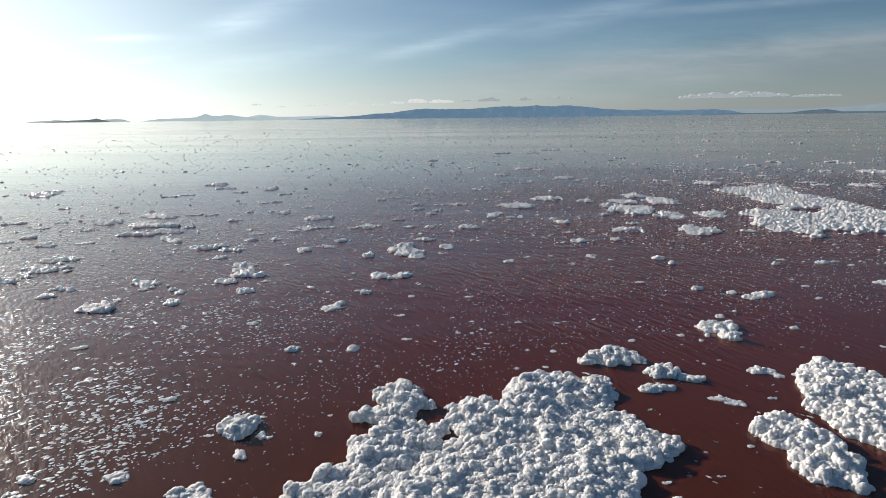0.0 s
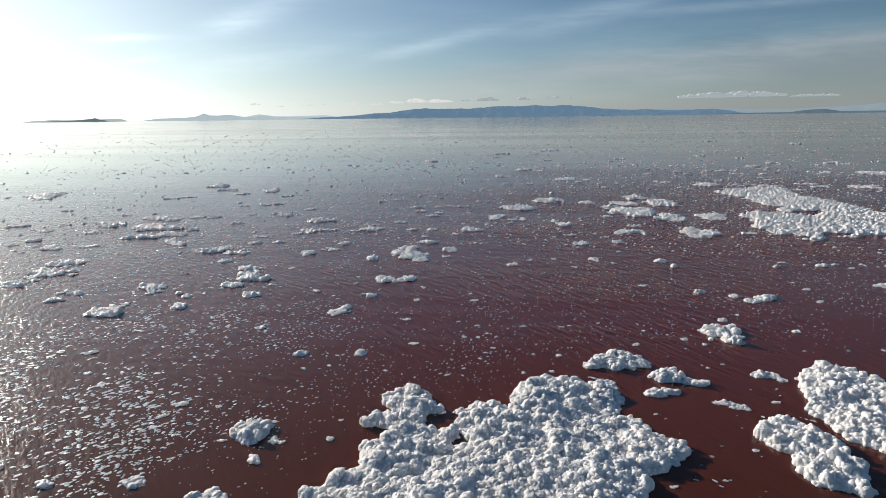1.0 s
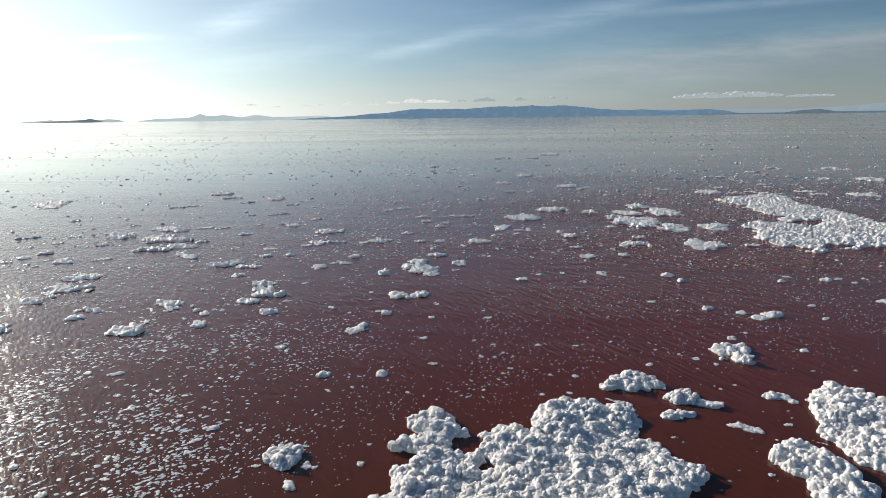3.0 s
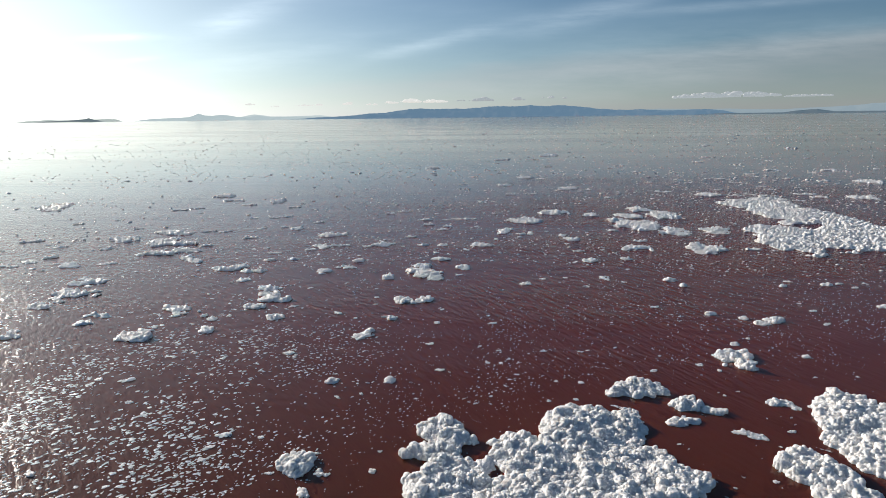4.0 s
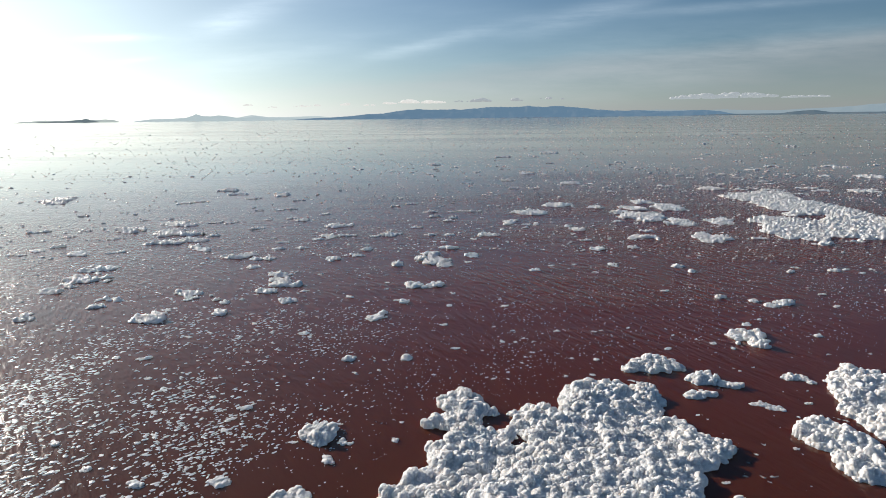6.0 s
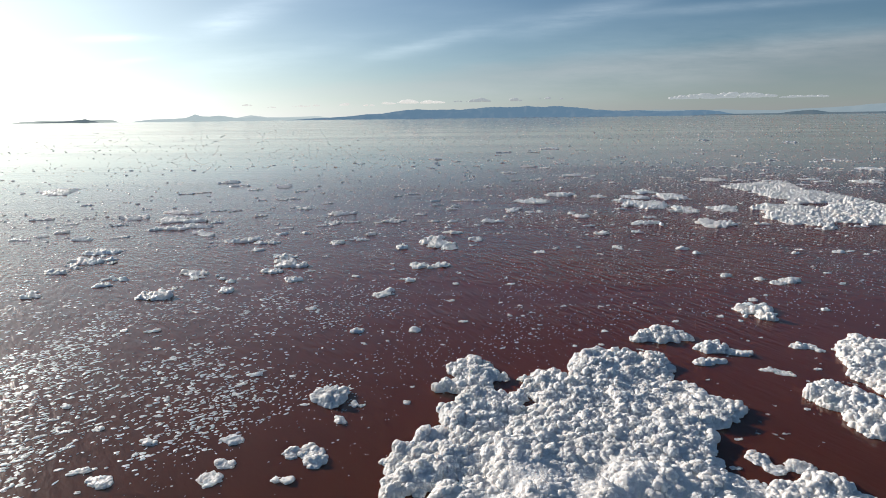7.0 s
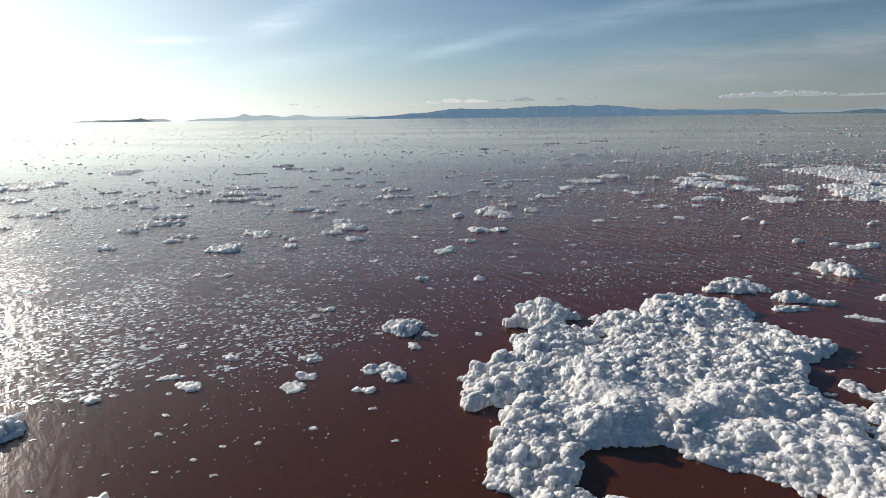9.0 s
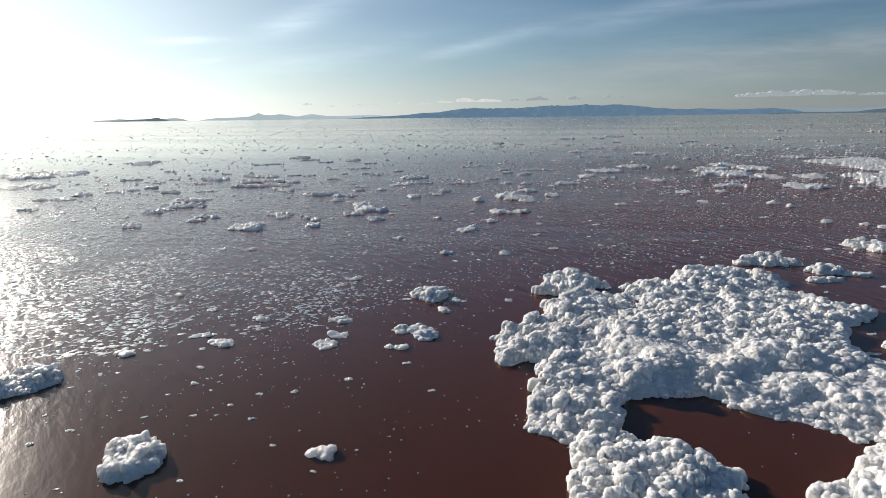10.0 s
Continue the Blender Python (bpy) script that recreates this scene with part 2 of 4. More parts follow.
# ---- far shores: ranges round the lake, by bearing (degrees right of north) and height ----
def mountain_range(name, label, profile, mat, radius, depth, rough):
    prof = np.array(profile, float)
    azs = np.arange(prof[0, 0], prof[-1, 0] + 0.01, 0.06)
    hs = np.interp(azs, prof[:, 0], prof[:, 1])
    rows, verts, faces = 12, [], []
    for i, (a, h) in enumerate(zip(azs, hs)):
        h = h * (1 + 0.5 * rough * noise.noise(Vector((a * 1.3, radius, 0))) + 0.45 * rough * noise.noise(Vector((a * 3.5, radius, 3))) + 0.35 * rough * noise.noise(Vector((a * 8.0, radius, 5))))
        for k in range(rows):
            s = k / (rows - 1)
            rise = math.sin(s * math.pi / 2) ** 1.4 if k else 0.0
            gully = (0.12 * noise.noise(Vector((a * 0.8 + s, s * 3.0, radius))) + 0.07 * noise.noise(Vector((a * 2.6 - 2 * s, s * 5.0, radius)))) * math.sin(s * math.pi)
            r = radius + depth * s + depth * 0.25 * noise.noise(Vector((a * 1.2, s * 3, 1)))
            z = max(h, 0) * (rise + gully) - (0.5 if k == 0 else 0)
            verts.append((r * math.sin(radians(a)), r * math.cos(radians(a)), z))
    for i in range(len(azs) - 1):
        for k in range(rows - 1):
            q = i * rows + k
            faces.append((q, q + rows, q + rows + 1, q + 1))
    ob = new(name, add_mesh(name, verts, faces, mat))
    tagged(ob, label, "mountain range", kind="structure")


MAIN_RANGE = [(-19.2, 0), (-16.6, 12), (-15.1, 15), (-13.0, 24), (-11.7, 36), (-10.3, 38), (-9.0, 52), (-7.9, 63), (-6.8, 68), (-5.8, 61), (-4.4, 63),
              (-2.8, 61), (-1.2, 69), (0.4, 78), (1.7, 73), (2.5, 74), (3.3, 80), (4.3, 75), (5.4, 73), (6.1, 78), (7.2, 71), (8.5, 61), (9.2, 53),
              (10.7, 43), (12.2, 37), (13.4, 42), (14.4, 34), (16.0, 30), (17.9, 35), (19.0, 35), (20.1, 26), (21.0, 11), (22.0, 0)]
FAR_RIGHT = [(9.2, 0), (12.2, 37), (15.1, 44), (16.5, 41), (18.8, 36), (20.5, 38), (22.2, 31), (24.7, 28), (26.3, 35), (28.2, 41), (29.7, 47),
             (30.6, 56), (32.0, 61), (34.2, 63), (36.9, 48), (41.4, 0)]
LOW_SHORE = [(17.9, 0), (20.1, 7), (24.7, 7), (25.5, 16), (26.3, 21), (27.1, 24), (27.7, 17), (28.2, 10), (30.7, 10), (36.9, 9), (43.7, 0)]
LEFT_RANGE = [(-31.9, 0), (-31.4, 7), (-30.4, 16), (-29.3, 18), (-28.4, 20), (-27.6, 24), (-27.1, 37), (-26.8, 47), (-26.3, 34), (-25.6, 32),
              (-24.9, 38), (-24.2, 31), (-23.6, 23), (-22.7, 19), (-21.8, 31), (-21.0, 21), (-19.2, 18), (-17.2, 16), (-14.6, 0)]
PALE = [(-23.9, 0), (-23.2, 23), (-22.6, 33), (-22.1, 39), (-21.5, 33), (-20.7, 23), (-19.2, 22), (-17.2, 26), (-16.2, 28), (-15.1, 16), (-13.0, 0)]
ISLAND = [(-38.9, 0), (-38.4, 5), (-37.8, 7), (-37.3, 9), (-36.7, 8), (-36.3, 12), (-35.9, 15), (-35.5, 17), (-35.2, 22), (-34.9, 15), (-34.5, 9), (-34.2, 0)]
FAR_LEFT = [(-40.3, 0), (-39.5, 9), (-39.0, 10), (-38.0, 16), (-37.3, 12), (-36.5, 14), (-35.3, 14), (-34.2, 17), (-33.8, 19), (-33.2, 15), (-32.7, 0)]
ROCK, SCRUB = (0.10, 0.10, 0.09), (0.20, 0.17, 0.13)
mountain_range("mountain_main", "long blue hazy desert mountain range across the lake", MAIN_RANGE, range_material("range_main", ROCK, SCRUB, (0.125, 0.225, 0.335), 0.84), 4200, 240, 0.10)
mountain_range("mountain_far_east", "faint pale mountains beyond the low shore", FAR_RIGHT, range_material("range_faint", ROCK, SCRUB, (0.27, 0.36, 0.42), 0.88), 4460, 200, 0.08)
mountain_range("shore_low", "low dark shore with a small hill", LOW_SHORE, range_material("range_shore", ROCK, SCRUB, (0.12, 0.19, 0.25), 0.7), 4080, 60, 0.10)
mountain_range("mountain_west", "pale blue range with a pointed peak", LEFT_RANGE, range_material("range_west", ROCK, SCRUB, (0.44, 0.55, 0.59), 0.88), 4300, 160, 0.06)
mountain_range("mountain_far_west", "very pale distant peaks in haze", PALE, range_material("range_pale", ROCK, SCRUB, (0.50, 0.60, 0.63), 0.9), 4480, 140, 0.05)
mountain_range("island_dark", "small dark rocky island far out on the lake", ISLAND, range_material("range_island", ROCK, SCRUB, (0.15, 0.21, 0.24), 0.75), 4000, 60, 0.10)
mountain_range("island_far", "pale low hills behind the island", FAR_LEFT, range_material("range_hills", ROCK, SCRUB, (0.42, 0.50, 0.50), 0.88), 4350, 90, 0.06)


# ---- small fair-weather clouds low over the ranges: bearing, height, half width, half thickness ----
def cloud(az_, height, half, thick, seed):
    rnd = random.Random(seed)
    bm = bmesh.new()
    count = max(5, int(half / 5))
    for i in range(count):
        s = rnd.uniform(-1, 1)
        r = thick * rnd.uniform(0.45, 0.95) * (1 - 0.6 * abs(s) ** 2)
        c = Vector((s * half, rnd.uniform(-0.5, 0.5) * thick * 2, rnd.uniform(0.0, 0.7) * thick * (1 - s * s)))
        geo = bmesh.ops.create_icosphere(bm, subdivisions=2, radius=1.0, matrix=Matrix.Translation(c) @ Matrix.Diagonal((r * 1.7, r * 1.5, r * 0.8, 1)))
        for vt in geo["verts"]:
            k = 1 + 0.35 * noise.noise(vt.co * (1.6 / thick)) + 0.2 * noise.noise(vt.co * (4.5 / thick))
            vt.co = c + (vt.co - c) * k
            vt.co.z = max(vt.co.z, -0.25 * thick + 0.1 * thick * noise.noise(vt.co * 0.1))
    me = bpy.data.meshes.new("cloud")
    bm.to_mesh(me)
    bm.free()
    me.materials.append(CLOUD_GLOW_BRIGHT if az_ < -4 else CLOUD_GLOW_DIM)
    me.polygons.foreach_set("use_smooth", np.ones(len(me.polygons), bool))
    ob = new("cloud", me)
    a = radians(az_)
    ob.matrix_world = pose(4550 * math.sin(a), 4550 * math.cos(a), height * 1.083, 0, 0, -az_)
    label = "long flat grey-white cloud bank low over the range" if half > 100 else "small white puffy cloud low over the far mountains"
    tagged(ob, label, "cloud", kind="structure")


CLOUDS = [(-22.4, 97, 32, 12), (-20.2, 83, 32, 8), (-17.7, 89, 57, 10), (-16.4, 92, 40, 12), (-13.6, 97, 40, 16), (-11.4, 92, 48, 10), (-9.6, 102, 48, 16),
          (-7.7, 108, 81, 20), (-5.5, 106, 97, 18), (-3.0, 111, 32, 10), (-1.1, 112, 89, 20), (2.4, 113, 40, 18), (5.1, 123, 40, 18), (6.6, 118, 20, 8),
          (20.2, 109, 355, 26), (26.5, 100, 162, 12)]
for i, c in enumerate(CLOUDS):
    cloud(*c, seed=40 + i)


# ---- foam ----
def hashed(ix, iy, seed):
    """A fixed random number in 0..1 for each cell of a lattice."""
    h = (ix.astype(np.int64) * 374761393 + iy.astype(np.int64) * 668265263 + seed * 974634777) & 0x7FFFFFFF
    h = ((h ^ (h >> 13)) * 1274126177) & 0x7FFFFFFF
    h = ((h ^ (h >> 16)) * 668265263) & 0x7FFFFFFF
    return ((h ^ (h >> 15)) & 0xFFFFF) / float(0xFFFFF)


def soft_noise(x, y, size, seed):
    x, y = x / size, y / size
    ix, iy = np.floor(x), np.floor(y)
    fx, fy = x - ix, y - iy
    fx, fy = fx * fx * (3 - 2 * fx), fy * fy * (3 - 2 * fy)
    a, b = hashed(ix, iy, seed), hashed(ix + 1, iy, seed)
    c, d = hashed(ix, iy + 1, seed), hashed(ix + 1, iy + 1, seed)
    return (a * (1 - fx) + b * fx) * (1 - fy) + (c * (1 - fx) + d * fx) * fy - 0.5


def foam_mesh(name, lobes, height, step, seed, lump=0.11, relief=1.0, zones=(), ragged=0.0, holes=()):
    """One floating mass of foam: overlapping round lobes (x, y, radius) with a ragged edge, heaped with round heads,
    smaller heads on the larger ones. zones: (x, y, radius, height factor, share of heads) where it is thicker, thinner or smoother."""
    lob = np.array(lobes, float)
    origin = lob[:, :2].mean(0)
    lob = lob - [*origin, 0]
    pick = np.random.RandomState(seed)
    size = float(np.sqrt((lob[:, 2] ** 2).sum()))
    lump = min(lump, 0.6 * size + 0.01)
    middle = float(np.median(lob[:, 2]))
    wob, k = min(0.10, 0.35 * middle), min(0.04, 0.25 * middle)
    if size > 0.16:
        lob[:, 2] = np.maximum(0.45 * lob[:, 2], lob[:, 2] - 0.12 * lump - 0.4 * k)

    def inside(px, py):
        """How far a place lies within the ragged outline."""
        sx, sy = px + origin[0] + seed * 3.7, py + origin[1] + seed * 1.3
        qx = px + wob * soft_noise(sx, sy, 2.6 * wob, seed) * 1.4
        qy = py + wob * soft_noise(sx, sy, 2.6 * wob, seed + 5) * 1.4
        acc = np.zeros_like(px)
        for cx, cy, r in lob:
            acc += np.exp(np.clip((r - np.hypot(qx - cx, qy - cy)) / k, -60, 40))
        d = k * np.log(acc + 1e-30)
        for hx, hy, hr in holes:
            d = np.minimum(d, np.hypot(qx + origin[0] - hx, qy + origin[1] - hy) - hr)
        return d + ragged * soft_noise(sx, sy, 0.30, seed + 51) + 0.6 * ragged * soft_noise(sx, sy, 0.13, seed + 53) + 0.35 * ragged * soft_noise(sx, sy, 0.06, seed + 57)

    def factors(px, py):
        hf, lf = np.ones_like(px), np.ones_like(px)
        for zx, zy, zr, a, b in zones:
            w = np.exp(-(((px + origin[0] - zx) ** 2 + (py + origin[1] - zy) ** 2) / zr ** 2) ** 1.5)
            hf, lf = hf * (1 - w) + a * w, lf * (1 - w) + b * w
        return hf, lf

    def bank(px, py, d, hf):
        sx, sy = px + origin[0], py + origin[1]
        swell = 1 + 1.0 * soft_noise(sx, sy, 0.6, seed + 3) + 0.9 * soft_noise(sx, sy, 0.27, seed + 4)
        return height * hf * swell * (1 - np.exp(-np.maximum(d, 0) / (0.9 * height * hf + 0.02 + (0.5 * size if size < 0.16 else 0.0))))

    pad = lump * 1.2 + 3 * step + wob
    lo, hi = (lob[:, :2] - lob[:, 2:]).min(0) - pad, (lob[:, :2] + lob[:, 2:]).max(0) + pad
    gx_, gy_ = np.arange(lo[0], hi[0], step), np.arange(lo[1], hi[1], step)
    x, y = np.meshgrid(gx_, gy_)
    d = inside(x, y)
    hf, lf = factors(x, y)
    fill = 0.62 * (1 - lf) + 0.1
    z = np.where(d > 0, bank(x, y, d, hf) - 0.40 * lump * (1 - fill), np.maximum(-0.05, d * 2.0 - 0.02))
    bend = 0.24 * lump
    xb = x + bend * soft_noise(x + origin[0], y + origin[1], 0.9 * lump, seed + 61)
    yb = y + bend * soft_noise(x + origin[0], y + origin[1], 0.9 * lump, seed + 67)
    for level, (scale, share) in enumerate(((1.6, 0.25), (1.0, 0.88), (0.62, 0.85), (0.4, 0.8), (0.26, 0.6))):
        s = lump * scale
        if s < 2.2 * step:
            break
        px, py = np.meshgrid(np.arange(lo[0], hi[0], s * 0.82), np.arange(lo[1], hi[1], s * 0.82))
        px = (px + pick.uniform(-0.42, 0.42, px.shape) * s).ravel()
        py = (py + pick.uniform(-0.42, 0.42, py.shape) * s).ravel()
        r = s * pick.uniform(0.36, 0.66, px.size)
        dc = inside(px, py)
        chf, clf = factors(px, py)
        ok = (dc > (0.5 * r if level == 0 else 0.1 * r) - (0.5 * r if size < 0.16 else 0.0)) & (pick.rand(px.size) < share * (clf if level < 2 else 0.5 + 0.5 * clf))
        px, py, r, dc, chf, clf = (v[ok] for v in (px, py, r, dc, chf, clf))
        zc = bank(px, py, dc, chf) - 0.32 * r
        for a, b, rr, zz, soft in zip(px, py, r, zc, clf):
            reach = rr + 0.36 * lump
            i0, i1 = max(0, int((b - reach - lo[1]) / step)), int((b + reach - lo[1]) / step) + 2
            j0, j1 = max(0, int((a - reach - lo[0]) / step)), int((a + reach - lo[0]) / step) + 2
            win = z[i0:i1, j0:j1]
            if level:
                ci, cj = int(round((b - lo[1]) / step)), int(round((a - lo[0]) / step))
                if 0 <= ci < z.shape[0] and 0 <= cj < z.shape[1]:
                    zz = max(-0.2 * rr, min(z[ci, cj], zz + lump * 1.2) - (0.28, 0.26, 0.32, 0.38, 0.42)[level] * rr)
            up = rr * rr - (xb[i0:i1, j0:j1] - a) ** 2 - (yb[i0:i1, j0:j1] - b) ** 2
            np.maximum(win, np.where(up > 0, zz + np.sqrt(np.maximum(up, 0)) * relief * (0.45 + 0.55 * soft), -1), out=win)
    env = np.clip(z / (0.5 * lump), 0, 1)
    z = z + env * lump * 0.06 * soft_noise(x + origin[0], y + origin[1], max(lump * 0.16, 1.5 * step), seed + 9)
    z[1:-1, 1:-1] = 0.64 * z[1:-1, 1:-1] + 0.09 * (z[:-2, 1:-1] + z[2:, 1:-1] + z[1:-1, :-2] + z[1:-1, 2:])
    gy, gx = np.gradient(z, step)
    g = np.sqrt(gx * gx + gy * gy + 1e-9)
    push = np.minimum(g, 1.6) / 1.6 * env * lump * 0.17 / np.maximum(g, 1e-6)
    vx, vy = x - gx * push, y - gy * push
    core = z > -0.019
    # separate islands become meshes of their own
    mark = np.where(core, np.arange(1, core.size + 1).reshape(core.shape), 0)
    while True:
        grown = mark.copy()
        grown[1:] = np.maximum(grown[1:], mark[:-1])
        grown[:-1] = np.maximum(grown[:-1], mark[1:])
        grown[:, 1:] = np.maximum(grown[:, 1:], mark[:, :-1])
        grown[:, :-1] = np.maximum(grown[:, :-1], mark[:, 1:])
        grown = np.where(core, grown, 0)
        grown = np.where(core, grown.ravel()[np.maximum(grown.ravel() - 1, 0)].reshape(grown.shape), 0)
        if (grown == mark).all():
            break
        mark = grown
    ids, areas = np.unique(mark[core], return_counts=True)
    z = np.where(core, z, -0.04)
    index = np.arange(x.size).reshape(x.shape)
    meshes = []
    for one, area in sorted(zip(ids, areas), key=lambda v: -v[1]):
        if area < max(14, 0.05 * areas.max()):
            break
        part_ = mark == one
        keep = part_.copy()
        keep[1:, :] |= part_[:-1, :]
        keep[:-1, :] |= part_[1:, :]
        wide = keep.copy()
        wide[:, 1:] |= keep[:, :-1]
        wide[:, :-1] |= keep[:, 1:]
        wide &= part_ | ~core
        quad = wide[:-1, :-1] & wide[1:, :-1] & wide[:-1, 1:] & wide[1:, 1:]
        faces = np.stack([index[:-1, :-1][quad], index[:-1, 1:][quad], index[1:, 1:][quad], index[1:, :-1][quad]], 1)
        used, inverse = np.unique(faces, return_inverse=True)
        faces = inverse.reshape(faces.shape)
        co = np.stack([vx.ravel()[used], vy.ravel()[used], z.ravel()[used]], 1)
        here = np.array([*co[:, :2].mean(0), 0.0])
        co = co - here
        me = bpy.data.meshes.new(name)
        me.vertices.add(len(co))
        me.vertices.foreach_set("co", co.ravel())
        me.loops.add(faces.size)
        me.loops.foreach_set("vertex_index", faces.ravel().astype(np.int32))
        me.polygons.add(len(faces))
        me.polygons.foreach_set("loop_start", np.arange(0, faces.size, 4, dtype=np.int32))
        me.polygons.foreach_set("use_smooth", np.ones(len(faces), bool))
        me.update(calc_edges=True)
        me.validate()
        me.materials.append(FOAM)
        meshes.append((me, (float(origin[0] + here[0]), float(origin[1] + here[1]))))
    return meshes


def foam(name, label, category, height, lobes, seed, step=None, lump=0.11, relief=1.0, zones=(), group="", ragged=0.0, mat=None):
    lob = np.array(lobes)
    away = max(2.5, float(np.hypot(lob[:, 0].mean() + 0.3, lob[:, 1].mean())) - 1.0)
    if step is None:
        step = max(0.006, away * 0.00075)
        if lob[:, 2].max() < 0.09:                 # a single small bit: rounder and without a torn edge
            lobes = [(v[0], v[1], v[2] * 1.1) for v in lobes]
            height, ragged = max(height, 0.42 * float(lob[:, 2].max())), 0.0
        step = min(step, 0.16 * float(lob[:, 2].max()))
    for me, origin in foam_mesh(name, lobes, height, step, seed, max(lump, step * 2.2), relief, zones, ragged):
        if mat:
            me.materials[0] = mat
        ob = new(name, me)
        ob.location = (*origin, 0)
        tagged(ob, label, category, group)
        label, name, category, group = "loose bit of white foam broken off a larger one", "foam_clump", "foam clump", "drifting foam clumps"


def raft_in_parts(label, height, lobes, seed, names, **how):
    """A raft whose lobes fall into a few slabs from far to near, each a part of its own."""
    whole = tagged(new("foam_raft"), label, "foam raft")
    cx, cy = (sum(v[i] for v in lobes) / len(lobes) for i in (0, 1))
    whole.location = (cx, cy, 0.0)
    ordered = sorted(lobes, key=lambda v: -v[1])
    n = len(names)
    for i, part_name in enumerate(names):
        some = ordered[i * len(ordered) // n:(i + 1) * len(ordered) // n]
        for me, origin in foam_mesh(part_name, some, height, how["step"], seed + 13 * i, how["lump"], how.get("relief", 1.0), (), how["ragged"]):
            ob = new(part_name, me)
            ob.parent = whole
            ob.location = (origin[0] - cx, origin[1] - cy, 0.0)


# the big raft by the shore: its ragged north half, and the arms that curl round a pool
RAFT_NORTH = [(2, 7.5, 0.053), (1.46, 7.4, 0.31), (1.85, 7.22, 0.32), (1.5, 7.19, 0.48), (1.57, 7.11, 0.53), (1.71, 7.01, 0.42),
              (-0.38, 6.94, 0.16), (-0.35, 6.87, 0.21), (0.47, 6.79, 0.141), (1.46, 6.76, 0.63), (-0.2, 6.62, 0.29), (1.36, 6.62, 0.6),
              (0.54, 6.48, 0.39), (2.1, 6.48, 0.25), (-0.31, 6.44, 0.22), (0.01, 6.37, 0.42), (1.64, 6.23, 0.67), (2.39, 6.08, 0.22),
              (2.42, 6.05, 0.21), (2.1, 6.01, 0.3), (-0.63, 5.8, 0.103), (0.36, 5.73, 0.93), (0.54, 5.69, 1.06), (-0.63, 5.69, 0.16),
              (-0.49, 5.66, 0.23), (1.04, 5.52, 0.95), (0.79, 5.41, 1.18), (-0.63, 5.16, 0.11), (0.12, 5.06, 0.71), (-0.27, 4.95, 0.41)]
RAFT_MIDDLE = [(-1.02, 4.88, 0.056), (0.9, 4.84, 1.07), (-0.59, 4.74, 0.22), (-0.88, 4.7, 0.23), (-1.06, 4.63, 0.094), (1.78, 4.59, 0.3),
              (0.33, 4.56, 0.73), (-0.84, 4.56, 0.22), (1.22, 4.42, 0.84), (-0.17, 4.2, 0.41), (-0.49, 4.17, 0.24), (-0.03, 4.13, 0.37),
              (-0.42, 4.03, 0.36), (-0.38, 3.96, 0.33), (1.68, 3.88, 0.43), (1.57, 3.85, 0.49), (-0.74, 3.81, 0.106), (0.79, 3.78, 0.2),
              (-0.52, 3.6, 0.31), (1.85, 3.56, 0.41), (-0.7, 3.56, 0.16), (-0.62, 3.55, 0.2), (-0.49, 3.53, 0.27), (1.89, 3.49, 0.39),
              (-0.59, 3.35, 0.19), (2.03, 3.28, 0.22), (-0.57, 3.23, 0.21), (-0.67, 3.21, 0.093), (1.82, 3.1, 0.41), (-0.42, 3.07, 0.18)]
RAFT_SOUTH = [(1.71, 3.07, 0.48), (1.78, 3, 0.43), (-0.46, 2.97, 0.19), (1.68, 2.96, 0.49), (-0.38, 2.96, 0.17), (-0.24, 2.93, 0.131),
              (1.64, 2.85, 0.45), (0.02, 2.82, 0.16), (-0.34, 2.81, 0.17), (0.21, 2.81, 0.13), (0.33, 2.81, 0.1), (-0.17, 2.8, 0.18),
              (0.97, 2.71, 0.24), (-0.1, 2.68, 0.3), (0.72, 2.68, 0.044), (1.29, 2.64, 0.43), (-0.13, 2.61, 0.33), (-0.23, 2.58, 0.21),
              (1.57, 2.57, 0.33), (1.18, 2.57, 0.35), (0, 2.56, 0.19), (0.9, 2.54, 0.106), (0.08, 2.5, 0.22), (-0.06, 2.43, 0.3),
              (-0.24, 2.39, 0.26), (1.54, 2.39, 0.19), (0.15, 2.39, 0.127), (1.07, 2.32, 0.12), (-0.2, 2.22, 0.128), (-0.06, 2.18, 0.102)]
RAFT_FAR = [(11.99, 19.42, 1.65), (11.91, 26.6, 1.39), (12.15, 24.21, 1.33), (10.32, 19.42, 1.42), (12.63, 20.22, 1.53), (12.55, 23.01, 1.2),
            (12.63, 28.04, 0.92), (9.92, 20.7, 0.9), (9.36, 18.71, 0.92), (12.07, 25.09, 1.32), (11.35, 22.37, 0.51), (12.79, 21.74, 0.9),
            (11.75, 26.92, 1.31), (12.95, 28.52, 0.7), (9.36, 17.67, 0.4), (10.8, 18.39, 0.69), (13.75, 20.38, 0.66), (12.23, 27.32, 1.24),
            (10.96, 22.22, 0.36), (12.71, 23.57, 1.08), (10.16, 20.06, 1.22), (11.51, 24.05, 0.83), (9.84, 21.5, 0.34), (11.51, 17.83, 0.26),
            (9.44, 17.19, 0.21), (9.6, 20.86, 0.67), (12.23, 19.34, 1.49), (10.56, 27.32, 0.27), (12.55, 24.29, 1.07)]
RAFT_EAST = [(4.99, 7.2, 0.69), (4.86, 6.86, 0.65), (5.12, 7.91, 0.42), (5.05, 7.4, 0.68), (4.77, 6.44, 0.4), (5.33, 8.26, 0.136),
            (5.47, 7.44, 0.34), (5.1, 8.39, 0.085), (5.04, 6.86, 0.54), (5.09, 7.7, 0.54)]
